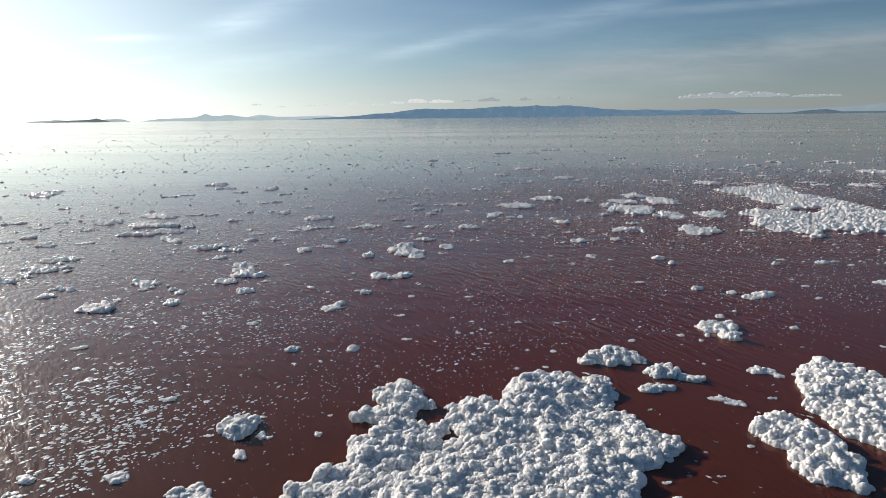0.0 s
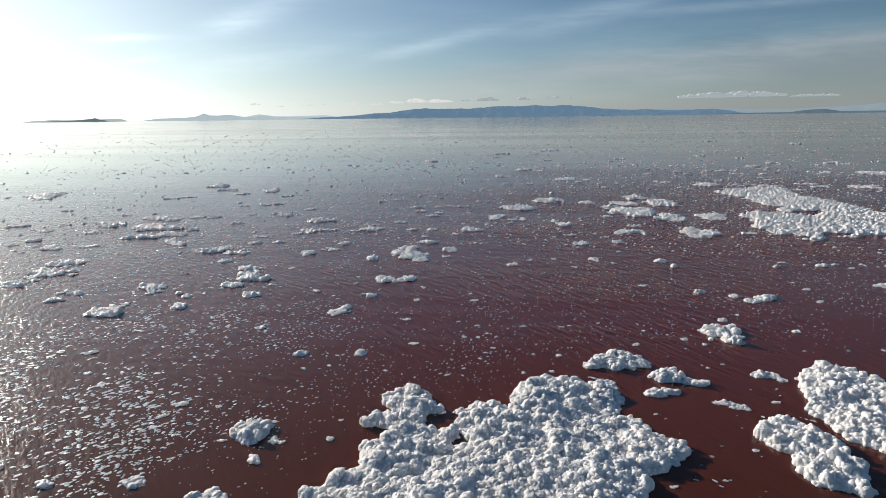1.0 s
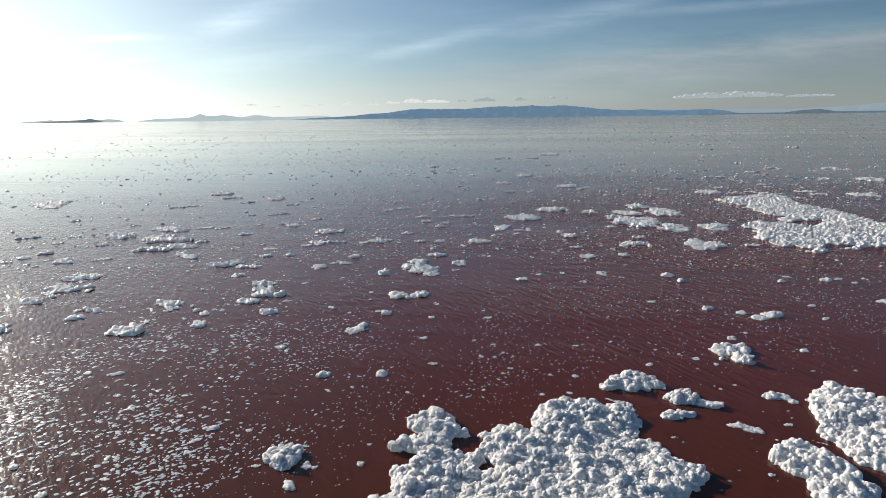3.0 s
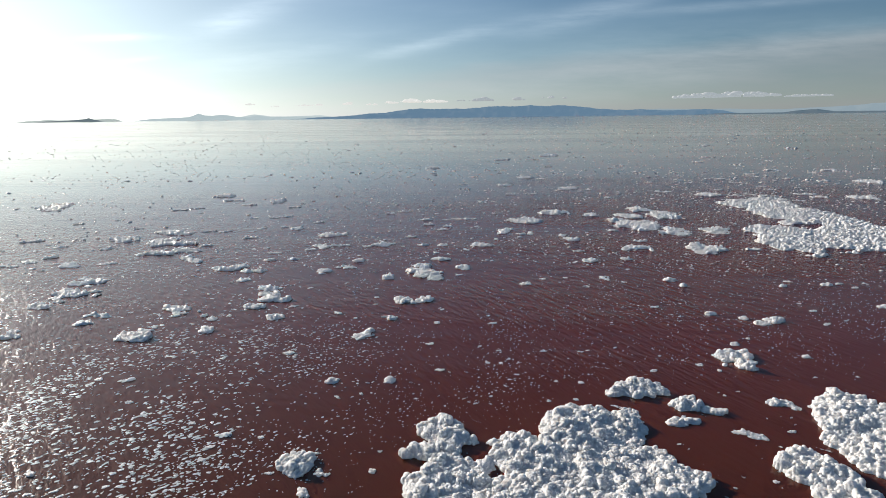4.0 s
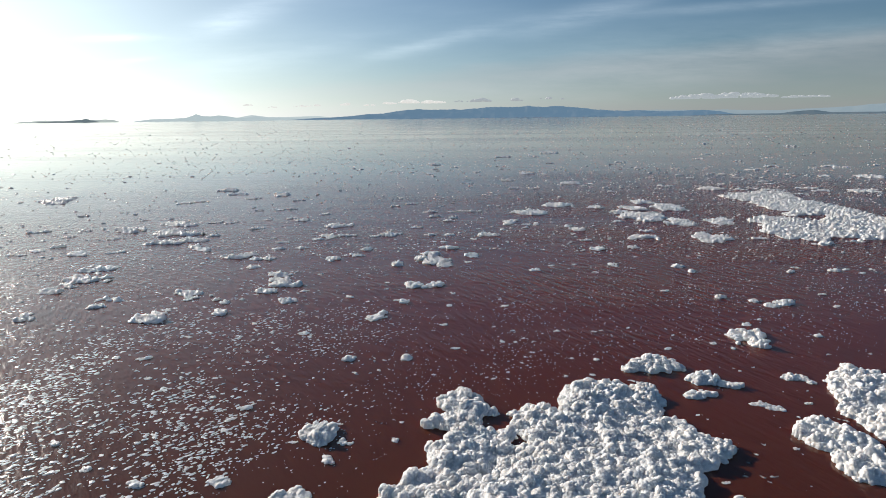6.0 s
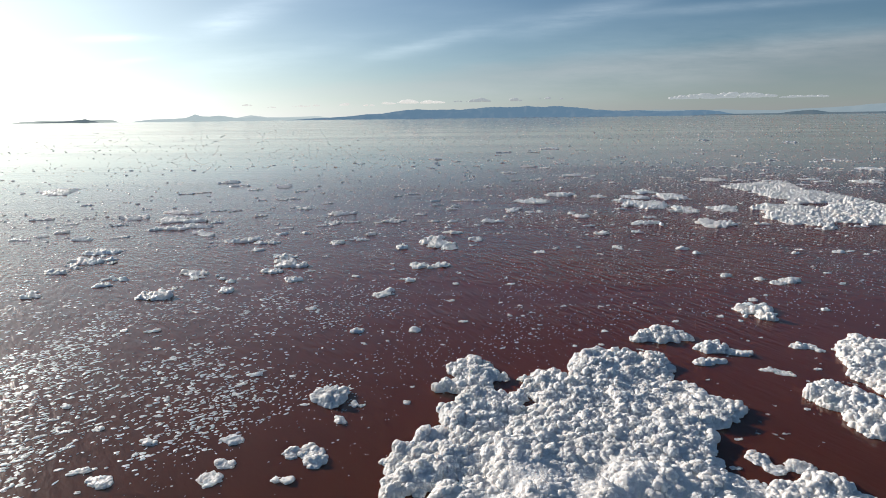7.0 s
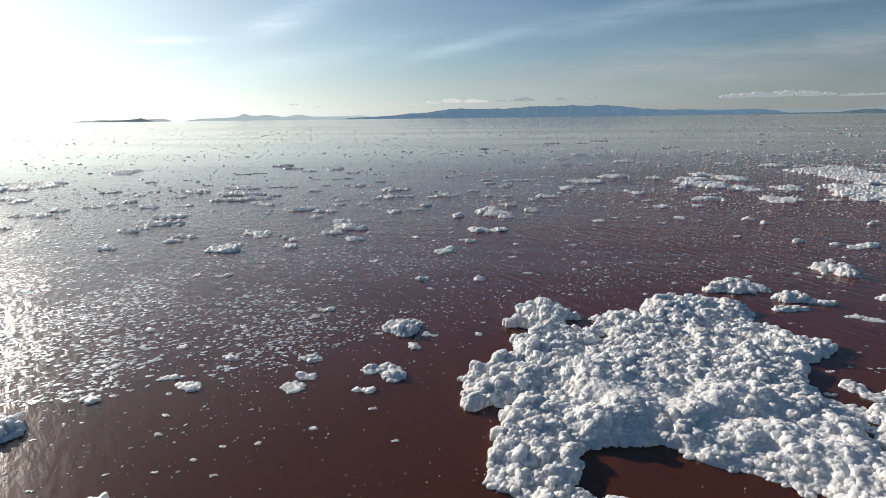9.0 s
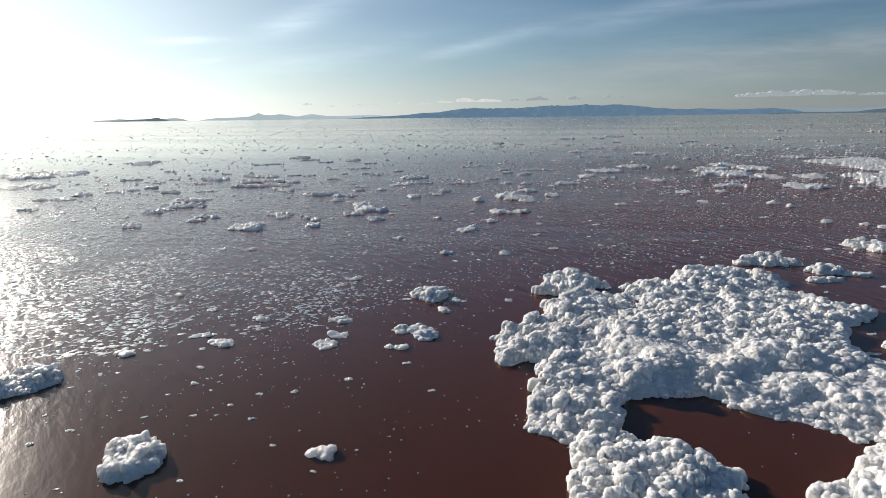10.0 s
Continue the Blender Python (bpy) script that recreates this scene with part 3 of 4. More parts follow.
RAFT_LEAF = [(3.79, 6.31, 0.34), (3.87, 5.88, 0.29), (3.92, 6.55, 0.23), (3.96, 5.55, 0.115), (3.75, 5.81, 0.23), (4.08, 5.89, 0.18),
            (4.01, 6.19, 0.21), (3.83, 6.49, 0.26), (3.62, 5.6, 0.054), (3.76, 6.3, 0.32), (3.93, 5.65, 0.16)]
RAFT_TAIL = [(2.7, 4.6, 0.22), (2.39, 4.56, 0.17), (2.93, 4.43, 0.16), (2.8, 4.71, 0.143), (2.51, 4.31, 0.07), (2.53, 4.57, 0.2),
            (2.5, 4.21, 0.062), (2.29, 4.48, 0.092), (2.99, 4.4, 0.13), (2.89, 4.49, 0.16), (2.92, 4.8, 0.048), (2.47, 4.17, 0.043),
            (2.95, 4.34, 0.097)]
RAFT_TIP = [(2.24, 4.08, 0.16), (2.27, 4.25, 0.132), (2.18, 3.98, 0.106), (2.35, 4.35, 0.047), (2.14, 3.89, 0.052), (2.24, 4.14, 0.15)]
MOUND_WEST = [(-3.22, 2.54, 0.15), (-3.16, 2.39, 0.114), (-3.29, 2.6, 0.127), (-3.2, 2.5, 0.15), (-3.21, 2.3, 0.047), (-3.27, 2.58, 0.141),
            (-3.09, 2.33, 0.041)]
MOUND_GLARE = [(-4.86, 3.29, 0.22), (-4.81, 3.35, 0.21), (-4.94, 3.23, 0.18), (-4.82, 3.46, 0.15), (-4.88, 3.11, 0.103), (-4.92, 3.54, 0.059),
            (-4.64, 3.34, 0.077), (-5.06, 3.18, 0.078)]
MOUND_CHUNK = [(-2.02, 6.12, 0.18), (-2.17, 6.2, 0.103), (-1.99, 6.02, 0.13), (-2.02, 6.13, 0.17), (-2.09, 6.15, 0.15), (-1.96, 5.96, 0.075)]
RAFT_HOLES = [(0.01, 6.55, 0.13), (0.12, 6.42, 0.11), (0.29, 6.06, 0.10), (0.25, 6.20, 0.05), (-0.51, 5.07, 0.07), (-0.45, 4.95, 0.05),
             (-0.37, 4.62, 0.05), (-0.29, 4.48, 0.04)]
SIDE_LOBE = [(-0.98, 4.72, 0.27), (-0.80, 4.66, 0.30), (-1.05, 4.88, 0.20), (-0.95, 4.98, 0.19), (-0.72, 4.86, 0.22), (-1.03, 4.50, 0.17),
             (-0.85, 4.45, 0.20), (-0.63, 4.62, 0.20), (-0.76, 5.27, 0.15), (-0.69, 5.10, 0.13)]
NORTH_FRINGE = [(-0.65, 7.02, 0.08), (-0.47, 7.12, 0.12), (-0.68, 6.50, 0.07), (-0.55, 6.46, 0.10), (-0.70, 5.86, 0.08), (-0.63, 5.68, 0.11), (-0.23, 7.00, 0.10), (-0.05, 6.85, 0.08)]
WET_FILM = [(2.02, 7.65, 0.17), (1.98, 7.35, 0.24), (1.95, 7.0, 0.28), (1.98, 6.7, 0.26), (2.05, 6.4, 0.22), (2.02, 5.75, 0.22), (1.95, 5.45, 0.24), (1.95, 5.1, 0.24), (2.0, 4.75, 0.24), (2.1, 4.4, 0.2)]


def big_raft():
    """The raft by the shore, in the pieces that have grown together: cracks show between some of them."""
    whole = tagged(new("foam_raft"), "broad raft of lumpy white salt foam curling round a dark pool", "foam raft")
    whole.location = (0.6, 5.0, 0.0)
    pieces = {"north_field": [], "smooth_bank": [], "side_lobe": [], "curling_arm": []}
    pieces["side_lobe"] += SIDE_LOBE
    for x, y, r in RAFT_NORTH + NORTH_FRINGE + RAFT_MIDDLE + RAFT_SOUTH:
        if x < -0.55 and 4.1 < y < 5.35:
            continue
        elif y < 4.15 and x < 0.6 and (y < 3.6 or x < -0.15):
            key = "curling_arm"
        elif y < 5.0:
            key = "smooth_bank"
        else:
            key = "north_field"
        pieces[key].append((x, y, r + (0.03 if y > 5.2 else 0.01)))
    looks = {"north_field": (0.055, 0.060, 1.0, "field of small packed foam lumps"), "smooth_bank": (0.085, 0.060, 0.9, "thick wind-smoothed bank of foam"),
             "side_lobe": (0.060, 0.062, 1.0, ""), "curling_arm": (0.065, 0.066, 1.0, "curling arm of fist-sized foam heads")}
    zones = [(0.15, 4.45, 0.5, 1.25, 0.25), (0.85, 4.35, 0.65, 1.45, 0.25), (1.5, 4.0, 0.6, 1.15, 0.35), (-0.25, 4.0, 0.35, 1.0, 0.5), (2.25, 6.7, 0.7, 0.3, 0.7),
             (2.2, 5.2, 0.5, 0.45, 0.8), (0.15, 4.0, 0.32, 1.75, 0.55), (0.62, 3.92, 0.36, 1.85, 0.45), (1.15, 3.78, 0.40, 1.6, 0.5)]
    for i, (key, lobes) in enumerate(pieces.items()):
        height, lump, relief, label = looks[key]
        for me, origin in foam_mesh(key, lobes, height, 0.0060, 3 + 7 * i, lump, relief, zones, 0.15, RAFT_HOLES):
            ob = new(key, me)
            ob.parent = whole
            ob.location = (origin[0] - 0.6, origin[1] - 5.0, 0.0)
            tagged(ob, label)
    # a thin wet film that trails off along the eastern edge
    for me, origin in foam_mesh("wet_film", WET_FILM, 0.010, 0.008, 77, 0.026, 0.55, (), 0.34):
        me.materials[0] = WET_FOAM
        ob = new("wet_film", me)
        ob.parent = whole
        ob.location = (origin[0] - 0.6, origin[1] - 5.0, 0.0)
        tagged(ob, "thin wet film of collapsed foam")


big_raft()
raft_in_parts("wide thin sheet of crusted white foam far out on the lake", 0.026, RAFT_FAR, 5, ("far_sheet", "crusted_ridge", "near_sheet"), step=0.014, lump=0.062, ragged=0.46, relief=0.9)
raft_in_parts("thick white foam raft with packed rounded lumps", 0.052, RAFT_EAST, 7, ("far_slab", "near_slab"), step=0.0075, lump=0.056, ragged=0.13)
raft_in_parts("leaf-shaped white foam raft beside a larger one", 0.05, RAFT_LEAF, 9, ("far_slab", "near_slab"), step=0.0075, lump=0.056, ragged=0.12)
raft_in_parts("broken strip of white foam beside the big raft", 0.045, RAFT_TAIL, 11, ("far_slab", "near_slab"), step=0.0070, lump=0.056, ragged=0.10)
foam("foam_raft", "short ragged tongue of white foam", "foam raft", 0.05, RAFT_TIP, 13, step=0.0070, lump=0.056, ragged=0.10)
foam("foam_mound", "rounded white foam mound with soft folds on still water", "foam mound", 0.055, MOUND_WEST, 15, lump=0.05, relief=1.0, ragged=0.08, mat=LIGHT_FOAM)
foam("foam_mound", "foam mound lying in the sun's glare", "foam mound", 0.045, MOUND_GLARE, 17, lump=0.05, relief=1.0, ragged=0.08, mat=LIGHT_FOAM)
foam("foam_mound", "wedge-shaped chunk of white foam with a flat wet rim", "foam mound", 0.045, MOUND_CHUNK, 19, lump=0.055)

clump_count = [0]


def clump(height, *lobes):
    """A loose floating clump; its label goes by its size and form."""
    clump_count[0] += 1
    r = max(v[2] for v in lobes)
    if len(lobes) > 2:
        label = "drawn-out clump of lumpy white foam drifting on the lake"
    elif r > 0.35:
        label = "broad flat clump of white foam drifting on the lake"
    elif r > 0.12:
        label = "small clump of white foam drifting on the lake"
    else:
        label = "fist-sized bit of white foam on the water"
    far = lobes[0][1] > 9.5
    if far:
        lobes = [(x, y, r_ * 1.05) for x, y, r_ in lobes]
    return foam("foam_clump", label, "foam clump", height * (0.45 if far else 0.85), lobes, 100 + clump_count[0], mat=LIGHT_FOAM if far or r < 0.08 else None, lump=0.05 if far else 0.058 if r > 0.12 else 0.045, relief=0.9 if far else 0.7 if r < 0.15 else 1.0, group="drifting foam clumps", ragged=min(0.55, 1.6 * r) if len(lobes) > 1 and lobes[0][1] > 8.5 else min(0.2, 0.75 * r))


# single clumps: height, then their lobes
clump(0.054, (-9.6, 11.67, 0.17), (-9.76, 11.76, 0.147), (-9.46, 11.59, 0.128))
clump(0.039, (-9.6, 12.09, 0.132), (-9.46, 11.94, 0.102), (-9.73, 12.21, 0.11))
clump(0.075, (-9.39, 12.47, 0.28), (-9.63, 12.65, 0.26), (-9.19, 12.33, 0.21))
clump(0.069, (-9.91, 13.62, 0.24), (-10.1, 13.73, 0.2), (-9.75, 13.53, 0.2))
clump(0.075, (-10.32, 18.23, 0.4), (-9.82, 18.02, 0.32), (-10.83, 18.44, 0.31))
clump(0.075, (-9.15, 17.19, 0.23), (-9.35, 17.24, 0.19), (-8.99, 17.15, 0.19))
clump(0.075, (-9.87, 16.79, 0.28), (-9.61, 16.71, 0.22), (-10.07, 16.86, 0.21))
clump(0.06, (-8.4, 15.99, 0.2), (-8.2, 15.76, 0.17), (-8.62, 16.22, 0.16))
clump(0.075, (-10.99, 19.93, 0.3), (-11.37, 20.05, 0.27), (-10.66, 19.83, 0.24))
clump(0.075, (-12.2, 18.66, 0.29), (-12.43, 18.84, 0.22), (-11.98, 18.5, 0.22))
clump(0.051, (-11.4, 15.19, 0.18), (-11.56, 15.32, 0.15), (-11.28, 15.09, 0.143))
clump(0.059, (-7.9, 11.05, 0.115), (-7.71, 11, 0.09), (-8.08, 11.1, 0.09))
clump(0.055, (-7.82, 10.61, 0.113), (-7.67, 10.59, 0.087), (-7.95, 10.62, 0.093))
clump(0.072, (-6.41, 10.12, 0.25), (-6.59, 10.23, 0.23), (-6.26, 10.04, 0.18))
clump(0.055, (-6.41, 11.5, 0.21), (-6.26, 11.32, 0.17), (-6.52, 11.63, 0.18))
clump(0.067, (-5.7, 11.14, 0.18), (-5.47, 11.02, 0.142), (-5.91, 11.26, 0.13))
clump(0.036, (-6.31, 12.67, 0.111), (-6.38, 12.71, 0.097), (-6.26, 12.64, 0.091))
clump(0.029, (-5.2, 10.38, 0.094), (-5.26, 10.44, 0.081), (-5.16, 10.33, 0.072))
clump(0.046, (-8.79, 9.94, 0.126), (-8.95, 10.05, 0.108), (-8.63, 9.83, 0.106))
clump(0.067, (-13.23, 14.96, 0.142), (-13.04, 14.93, 0.124), (-13.39, 14.98, 0.111))
clump(0.06, (-13.05, 15.5, 0.112), (-12.89, 15.48, 0.092), (-13.22, 15.51, 0.089))
clump(0.075, (-20.2, 25.56, 0.45), (-19.7, 25.13, 0.36), (-20.57, 25.87, 0.35))
clump(0.075, (-20.31, 26.56, 0.33), (-20.03, 26.37, 0.29), (-20.56, 26.73, 0.28))
clump(0.068, (-6.93, 14.92, 0.17), (-6.78, 14.9, 0.143), (-7.12, 14.94, 0.121))
clump(0.05, (-6.56, 15.16, 0.143), (-6.46, 15.13, 0.123), (-6.65, 15.18, 0.116))
clump(0.071, (-6.01, 14.74, 0.18), (-6.2, 14.76, 0.148), (-5.88, 14.72, 0.16))
clump(0.072, (-5.12, 13.22, 0.25), (-5.36, 13.45, 0.19), (-4.94, 13.05, 0.2))
clump(0.066, (-4.83, 12.7, 0.132), (-4.99, 12.73, 0.118), (-4.66, 12.66, 0.099))
clump(0.057, (-4.59, 12.33, 0.2), (-4.7, 12.38, 0.16), (-4.5, 12.3, 0.16))
clump(0.036, (-4.86, 11.79, 0.099), (-4.78, 11.77, 0.077), (-4.93, 11.81, 0.075))
clump(0.034, (-4.19, 11.15, 0.101), (-4.13, 11.12, 0.079), (-4.24, 11.17, 0.079))
clump(0.05, (-4.2, 14.83, 0.18), (-4.13, 14.79, 0.15), (-4.27, 14.86, 0.146))
clump(0.051, (-3.6, 15.23, 0.2), (-3.65, 15.29, 0.18))
clump(0.036, (-3.58, 16.05, 0.14), (-3.62, 16.2, 0.113), (-3.54, 15.93, 0.107))
clump(0.075, (-5.27, 19.64, 0.24), (-5.53, 19.66, 0.18), (-5.09, 19.63, 0.2))
clump(0.042, (-5.12, 17.79, 0.17), (-5.07, 17.65, 0.143), (-5.18, 17.91, 0.129))
clump(0.067, (-3.15, 17.98, 0.27), (-3.23, 18.03, 0.23))
clump(0.029, (-2.39, 14.29, 0.105), (-2.42, 14.4, 0.092), (-2.38, 14.2, 0.078))
clump(0.075, (-1.52, 14.99, 0.39), (-1.48, 14.73, 0.31), (-1.57, 15.22, 0.29))
clump(0.044, (-1.24, 14.25, 0.18), (-1.22, 14.05, 0.135), (-1.25, 14.4, 0.148))
clump(0.053, (-1.32, 16.4, 0.22), (-1.31, 16.37, 0.21))
clump(0.057, (-1.71, 12.37, 0.22), (-1.76, 12.38, 0.21))
clump(0.041, (-1.27, 12.59, 0.14), (-1.21, 12.51, 0.119), (-1.32, 12.65, 0.119))
clump(0.028, (-1.74, 11.16, 0.091), (-1.75, 11.17, 0.087))
clump(0.041, (-2.14, 10.34, 0.16), (-2.11, 10.31, 0.148))
clump(0.028, (-2.22, 10.06, 0.1), (-2.24, 10.12, 0.083), (-2.2, 10.01, 0.08))
clump(0.074, (-10.22, 28.07, 0.32), (-10.05, 27.72, 0.25), (-10.39, 28.4, 0.25))
clump(0.075, (-13.79, 30.05, 0.42), (-14.03, 30.35, 0.36), (-13.6, 29.82, 0.34))
clump(0.075, (-12.44, 28.05, 0.24), (-12.77, 28.08, 0.19), (-12.1, 28.02, 0.19))
clump(0.058, (-6.96, 20.81, 0.19), (-7.07, 20.85, 0.17), (-6.87, 20.76, 0.17))
clump(0.031, (-5.23, 19.73, 0.11), (-5.27, 19.79, 0.091), (-5.21, 19.69, 0.091))
clump(0.038, (-0.62, 15.38, 0.15), (-0.62, 15.3, 0.123), (-0.63, 15.45, 0.123))
clump(0.075, (1.53, 22.53, 0.48), (1.39, 22.72, 0.44), (1.62, 22.4, 0.41))
clump(0.057, (0.64, 20.35, 0.24), (0.65, 20.56, 0.19), (0.63, 20.17, 0.19))
clump(0.029, (1.49, 20.11, 0.105), (1.5, 20.27, 0.094), (1.47, 19.94, 0.084))
clump(0.035, (2.53, 19.78, 0.127), (2.51, 19.65, 0.107), (2.55, 19.88, 0.093))
clump(0.052, (2.75, 19.08, 0.18), (2.82, 18.98, 0.138), (2.71, 19.16, 0.146))
clump(0.075, (5.47, 21.57, 0.7), (5.47, 22.02, 0.58), (5.47, 21.28, 0.63))
clump(0.061, (4.9, 22.79, 0.19), (4.98, 22.82, 0.18), (4.82, 22.77, 0.17))
clump(0.075, (5.5, 23.75, 0.37), (5.44, 23.87, 0.34), (5.6, 23.58, 0.28))
clump(0.075, (6.43, 25.4, 0.47), (6.59, 25.27, 0.42), (6.33, 25.52, 0.42))
clump(0.075, (7.06, 24.03, 0.54), (6.98, 23.45, 0.42), (7.11, 24.45, 0.42))
clump(0.075, (4.5, 17.82, 0.24), (4.64, 17.85, 0.21), (4.37, 17.79, 0.21))
clump(0.035, (3.05, 14.38, 0.124), (3.02, 14.26, 0.102), (3.09, 14.52, 0.095))
clump(0.075, (2.72, 24.51, 0.47), (2.78, 24.56, 0.45))
clump(0.063, (4.25, 24.03, 0.25), (4.31, 24.13, 0.22), (4.21, 23.96, 0.21))
clump(0.068, (-0.09, 18.17, 0.2), (-0.23, 18.17, 0.17), (0.01, 18.18, 0.17))
clump(0.034, (1.01, 13.83, 0.084), (1.07, 13.84, 0.066), (0.96, 13.83, 0.07))
clump(0.049, (2.82, 17.39, 0.099), (2.93, 17.4, 0.085), (2.73, 17.38, 0.075))
clump(0.033, (2.91, 16.18, 0.113), (2.93, 16.22, 0.1), (2.89, 16.16, 0.101))
clump(0.075, (4.33, 32.95, 0.48), (4.4, 33.02, 0.47))
clump(0.075, (0.82, 34.66, 0.31), (0.9, 34.66, 0.29))
clump(0.075, (2.4, 39.06, 0.4), (2.43, 39.33, 0.33), (2.39, 38.77, 0.31))
clump(0.075, (-4.49, 46.6, 0.44), (-4.44, 46.2, 0.34), (-4.56, 46.96, 0.33))
clump(0.075, (5.92, 60.97, 0.75), (5.85, 60.25, 0.65), (5.98, 61.68, 0.55))
clump(0.075, (6.44, 20.43, 0.4), (6.52, 20.78, 0.34), (6.35, 20.1, 0.29))
clump(0.075, (7.83, 20.71, 0.44), (7.81, 20.8, 0.42))
clump(0.075, (6.51, 17.9, 0.45), (6.59, 17.71, 0.42), (6.45, 18.06, 0.39))
clump(0.06, (7.91, 17.77, 0.083), (7.78, 17.76, 0.074), (8.03, 17.78, 0.065))
clump(0.043, (4.52, 14.31, 0.132), (4.46, 14.26, 0.113), (4.58, 14.34, 0.111))
clump(0.068, (8.32, 12.41, 0.108), (8.17, 12.41, 0.089), (8.45, 12.42, 0.085))
clump(0.075, (17.54, 29.16, 0.53), (17.8, 29.31, 0.42), (17.29, 29.01, 0.43))
clump(0.034, (4.6, 11.77, 0.045), (4.52, 11.76, 0.038), (4.66, 11.78, 0.033))
clump(0.021, (5.12, 11.53, 0.047), (5.15, 11.56, 0.04), (5.1, 11.52, 0.039))
clump(0.035, (5.35, 11.25, 0.076), (5.41, 11.27, 0.067), (5.3, 11.24, 0.065))
clump(0.042, (5.7, 11.46, 0.1), (5.63, 11.43, 0.089), (5.78, 11.49, 0.072))
clump(0.037, (7.97, 14, 0.068), (8.04, 13.99, 0.056), (7.91, 14, 0.047))
clump(0.074, (10.4, 17.42, 0.138), (10.24, 17.44, 0.105), (10.55, 17.41, 0.101))
clump(0.075, (10.85, 30.22, 0.47), (10.54, 30.1, 0.41), (11.11, 30.3, 0.38))
clump(0.075, (21.77, 36.05, 0.72), (21.52, 35.68, 0.62), (21.97, 36.35, 0.6))
clump(0.022, (4.68, 13.82, 0.048), (4.65, 13.81, 0.04), (4.7, 13.84, 0.037))
clump(0.024, (6.94, 13.87, 0.045), (6.98, 13.89, 0.037), (6.91, 13.86, 0.038))
clump(0.02, (6.71, 12.07, 0.032), (6.74, 12.08, 0.023), (6.67, 12.06, 0.024))
clump(0.075, (2.34, 8.25, 0.34), (2.51, 8.29, 0.29), (2.24, 8.24, 0.32))
clump(0.061, (2.95, 7.85, 0.17), (2.86, 7.86, 0.16), (3.04, 7.85, 0.126))
clump(0.05, (3.2, 7.69, 0.096), (3.3, 7.69, 0.077), (3.11, 7.7, 0.078), (3.27, 7.69, 0.09))
clump(0.054, (2.74, 7.38, 0.118), (2.62, 7.35, 0.09), (2.86, 7.41, 0.091), (2.68, 7.37, 0.111))
clump(0.072, (4.07, 9.6, 0.27), (4.07, 9.66, 0.26))
clump(0.055, (4.17, 9.17, 0.19), (4.16, 9.25, 0.17))
clump(0.048, (4.16, 7.99, 0.082), (4.26, 7.98, 0.071), (4.09, 8, 0.065), (4.3, 7.98, 0.053))
clump(0.021, (4.35, 7.86, 0.032), (4.38, 7.87, 0.025), (4.32, 7.85, 0.023), (4.37, 7.87, 0.031))
clump(0.036, (3.37, 7.16, 0.046), (3.31, 7.16, 0.037), (3.43, 7.15, 0.037), (3.28, 7.16, 0.023), (3.46, 7.15, 0.026))
clump(0.033, (3.52, 7.06, 0.044), (3.58, 7.05, 0.036), (3.46, 7.07, 0.03), (3.56, 7.06, 0.043), (3.49, 7.07, 0.039))
clump(0.025, (-2.22, 8.32, 0.083))
clump(0.025, (-1.33, 8.41, 0.081))
clump(0.017, (-1.81, 8.27, 0.019))
clump(0.023, (-1.68, 7.94, 0.021))
clump(0.019, (-1.12, 6.45, 0.02))
clump(0.019, (-1.13, 6.03, 0.031))
clump(0.024, (1.56, 8.5, 0.035))
clump(0.021, (1.02, 7.86, 0.021))
clump(0.02, (1.41, 7.94, 0.031))
clump(0.021, (0.16, 9.14, 0.026))
clump(0.016, (0.37, 9.15, 0.023))
clump(0.016, (-1.83, 5.83, 0.01))
clump(0.027, (-3.1, 9.23, 0.024))
clump(0.03, (5.38, 9.66, 0.043))
clump(0.017, (3.77, 9.04, 0.026))
clump(0.021, (4.77, 10.44, 0.026))
clump(0.017, (3.69, 6.85, 0.012))
clump(0.017, (3.53, 8.18, 0.017))
clump(0.017, (-0.84, 11, 0.043))
clump(0.014, (3.96, 7.21, 0.013))
clump(0.029, (2.36, 5.09, 0.081), (2.36, 5.07, 0.079))
clump(0.033, (2.45, 4.93, 0.062), (2.49, 4.93, 0.051), (2.41, 4.94, 0.053))
clump(0.035, (2.68, 4.98, 0.078), (2.63, 4.98, 0.065), (2.72, 4.97, 0.067))
clump(0.02, (2.07, 4.93, 0.019), (2.1, 4.93, 0.017), (2.05, 4.93, 0.015), (2.12, 4.93, 0.012))
clump(0.018, (2.44, 5.14, 0.01), (2.42, 5.14, 0.009), (2.46, 5.14, 0.008), (2.41, 5.13, 0.008))
clump(0.015, (3.32, 6.13, 0.013), (3.34, 6.13, 0.01), (3.3, 6.12, 0.011), (3.33, 6.13, 0.013))
clump(0.017, (2.3, 5.44, 0.011), (2.32, 5.45, 0.01), (2.28, 5.44, 0.008), (2.34, 5.45, 0.008))
clump(0.026, (2.54, 8.59, 0.026), (2.5, 8.59, 0.022), (2.59, 8.6, 0.021), (2.48, 8.59, 0.015))
clump(0.017, (4.01, 7.22, 0.018), (4.03, 7.22, 0.015), (3.98, 7.22, 0.013), (4.04, 7.23, 0.011))
clump(0.018, (-2.08, 2.74, 0.046), (-2.1, 2.75, 0.044), (-2.07, 2.73, 0.039))
clump(0.026, (-1.67, 2.27, 0.026), (-1.63, 2.28, 0.023), (-1.71, 2.27, 0.021))
clump(0.015, (-2.8, 2.34, 0.006), (-2.79, 2.34, 0.005), (-2.81, 2.34, 0.005))
clump(0.013, (-2.07, 2.55, 0.006), (-2.06, 2.55, 0.005), (-2.08, 2.55, 0.005))
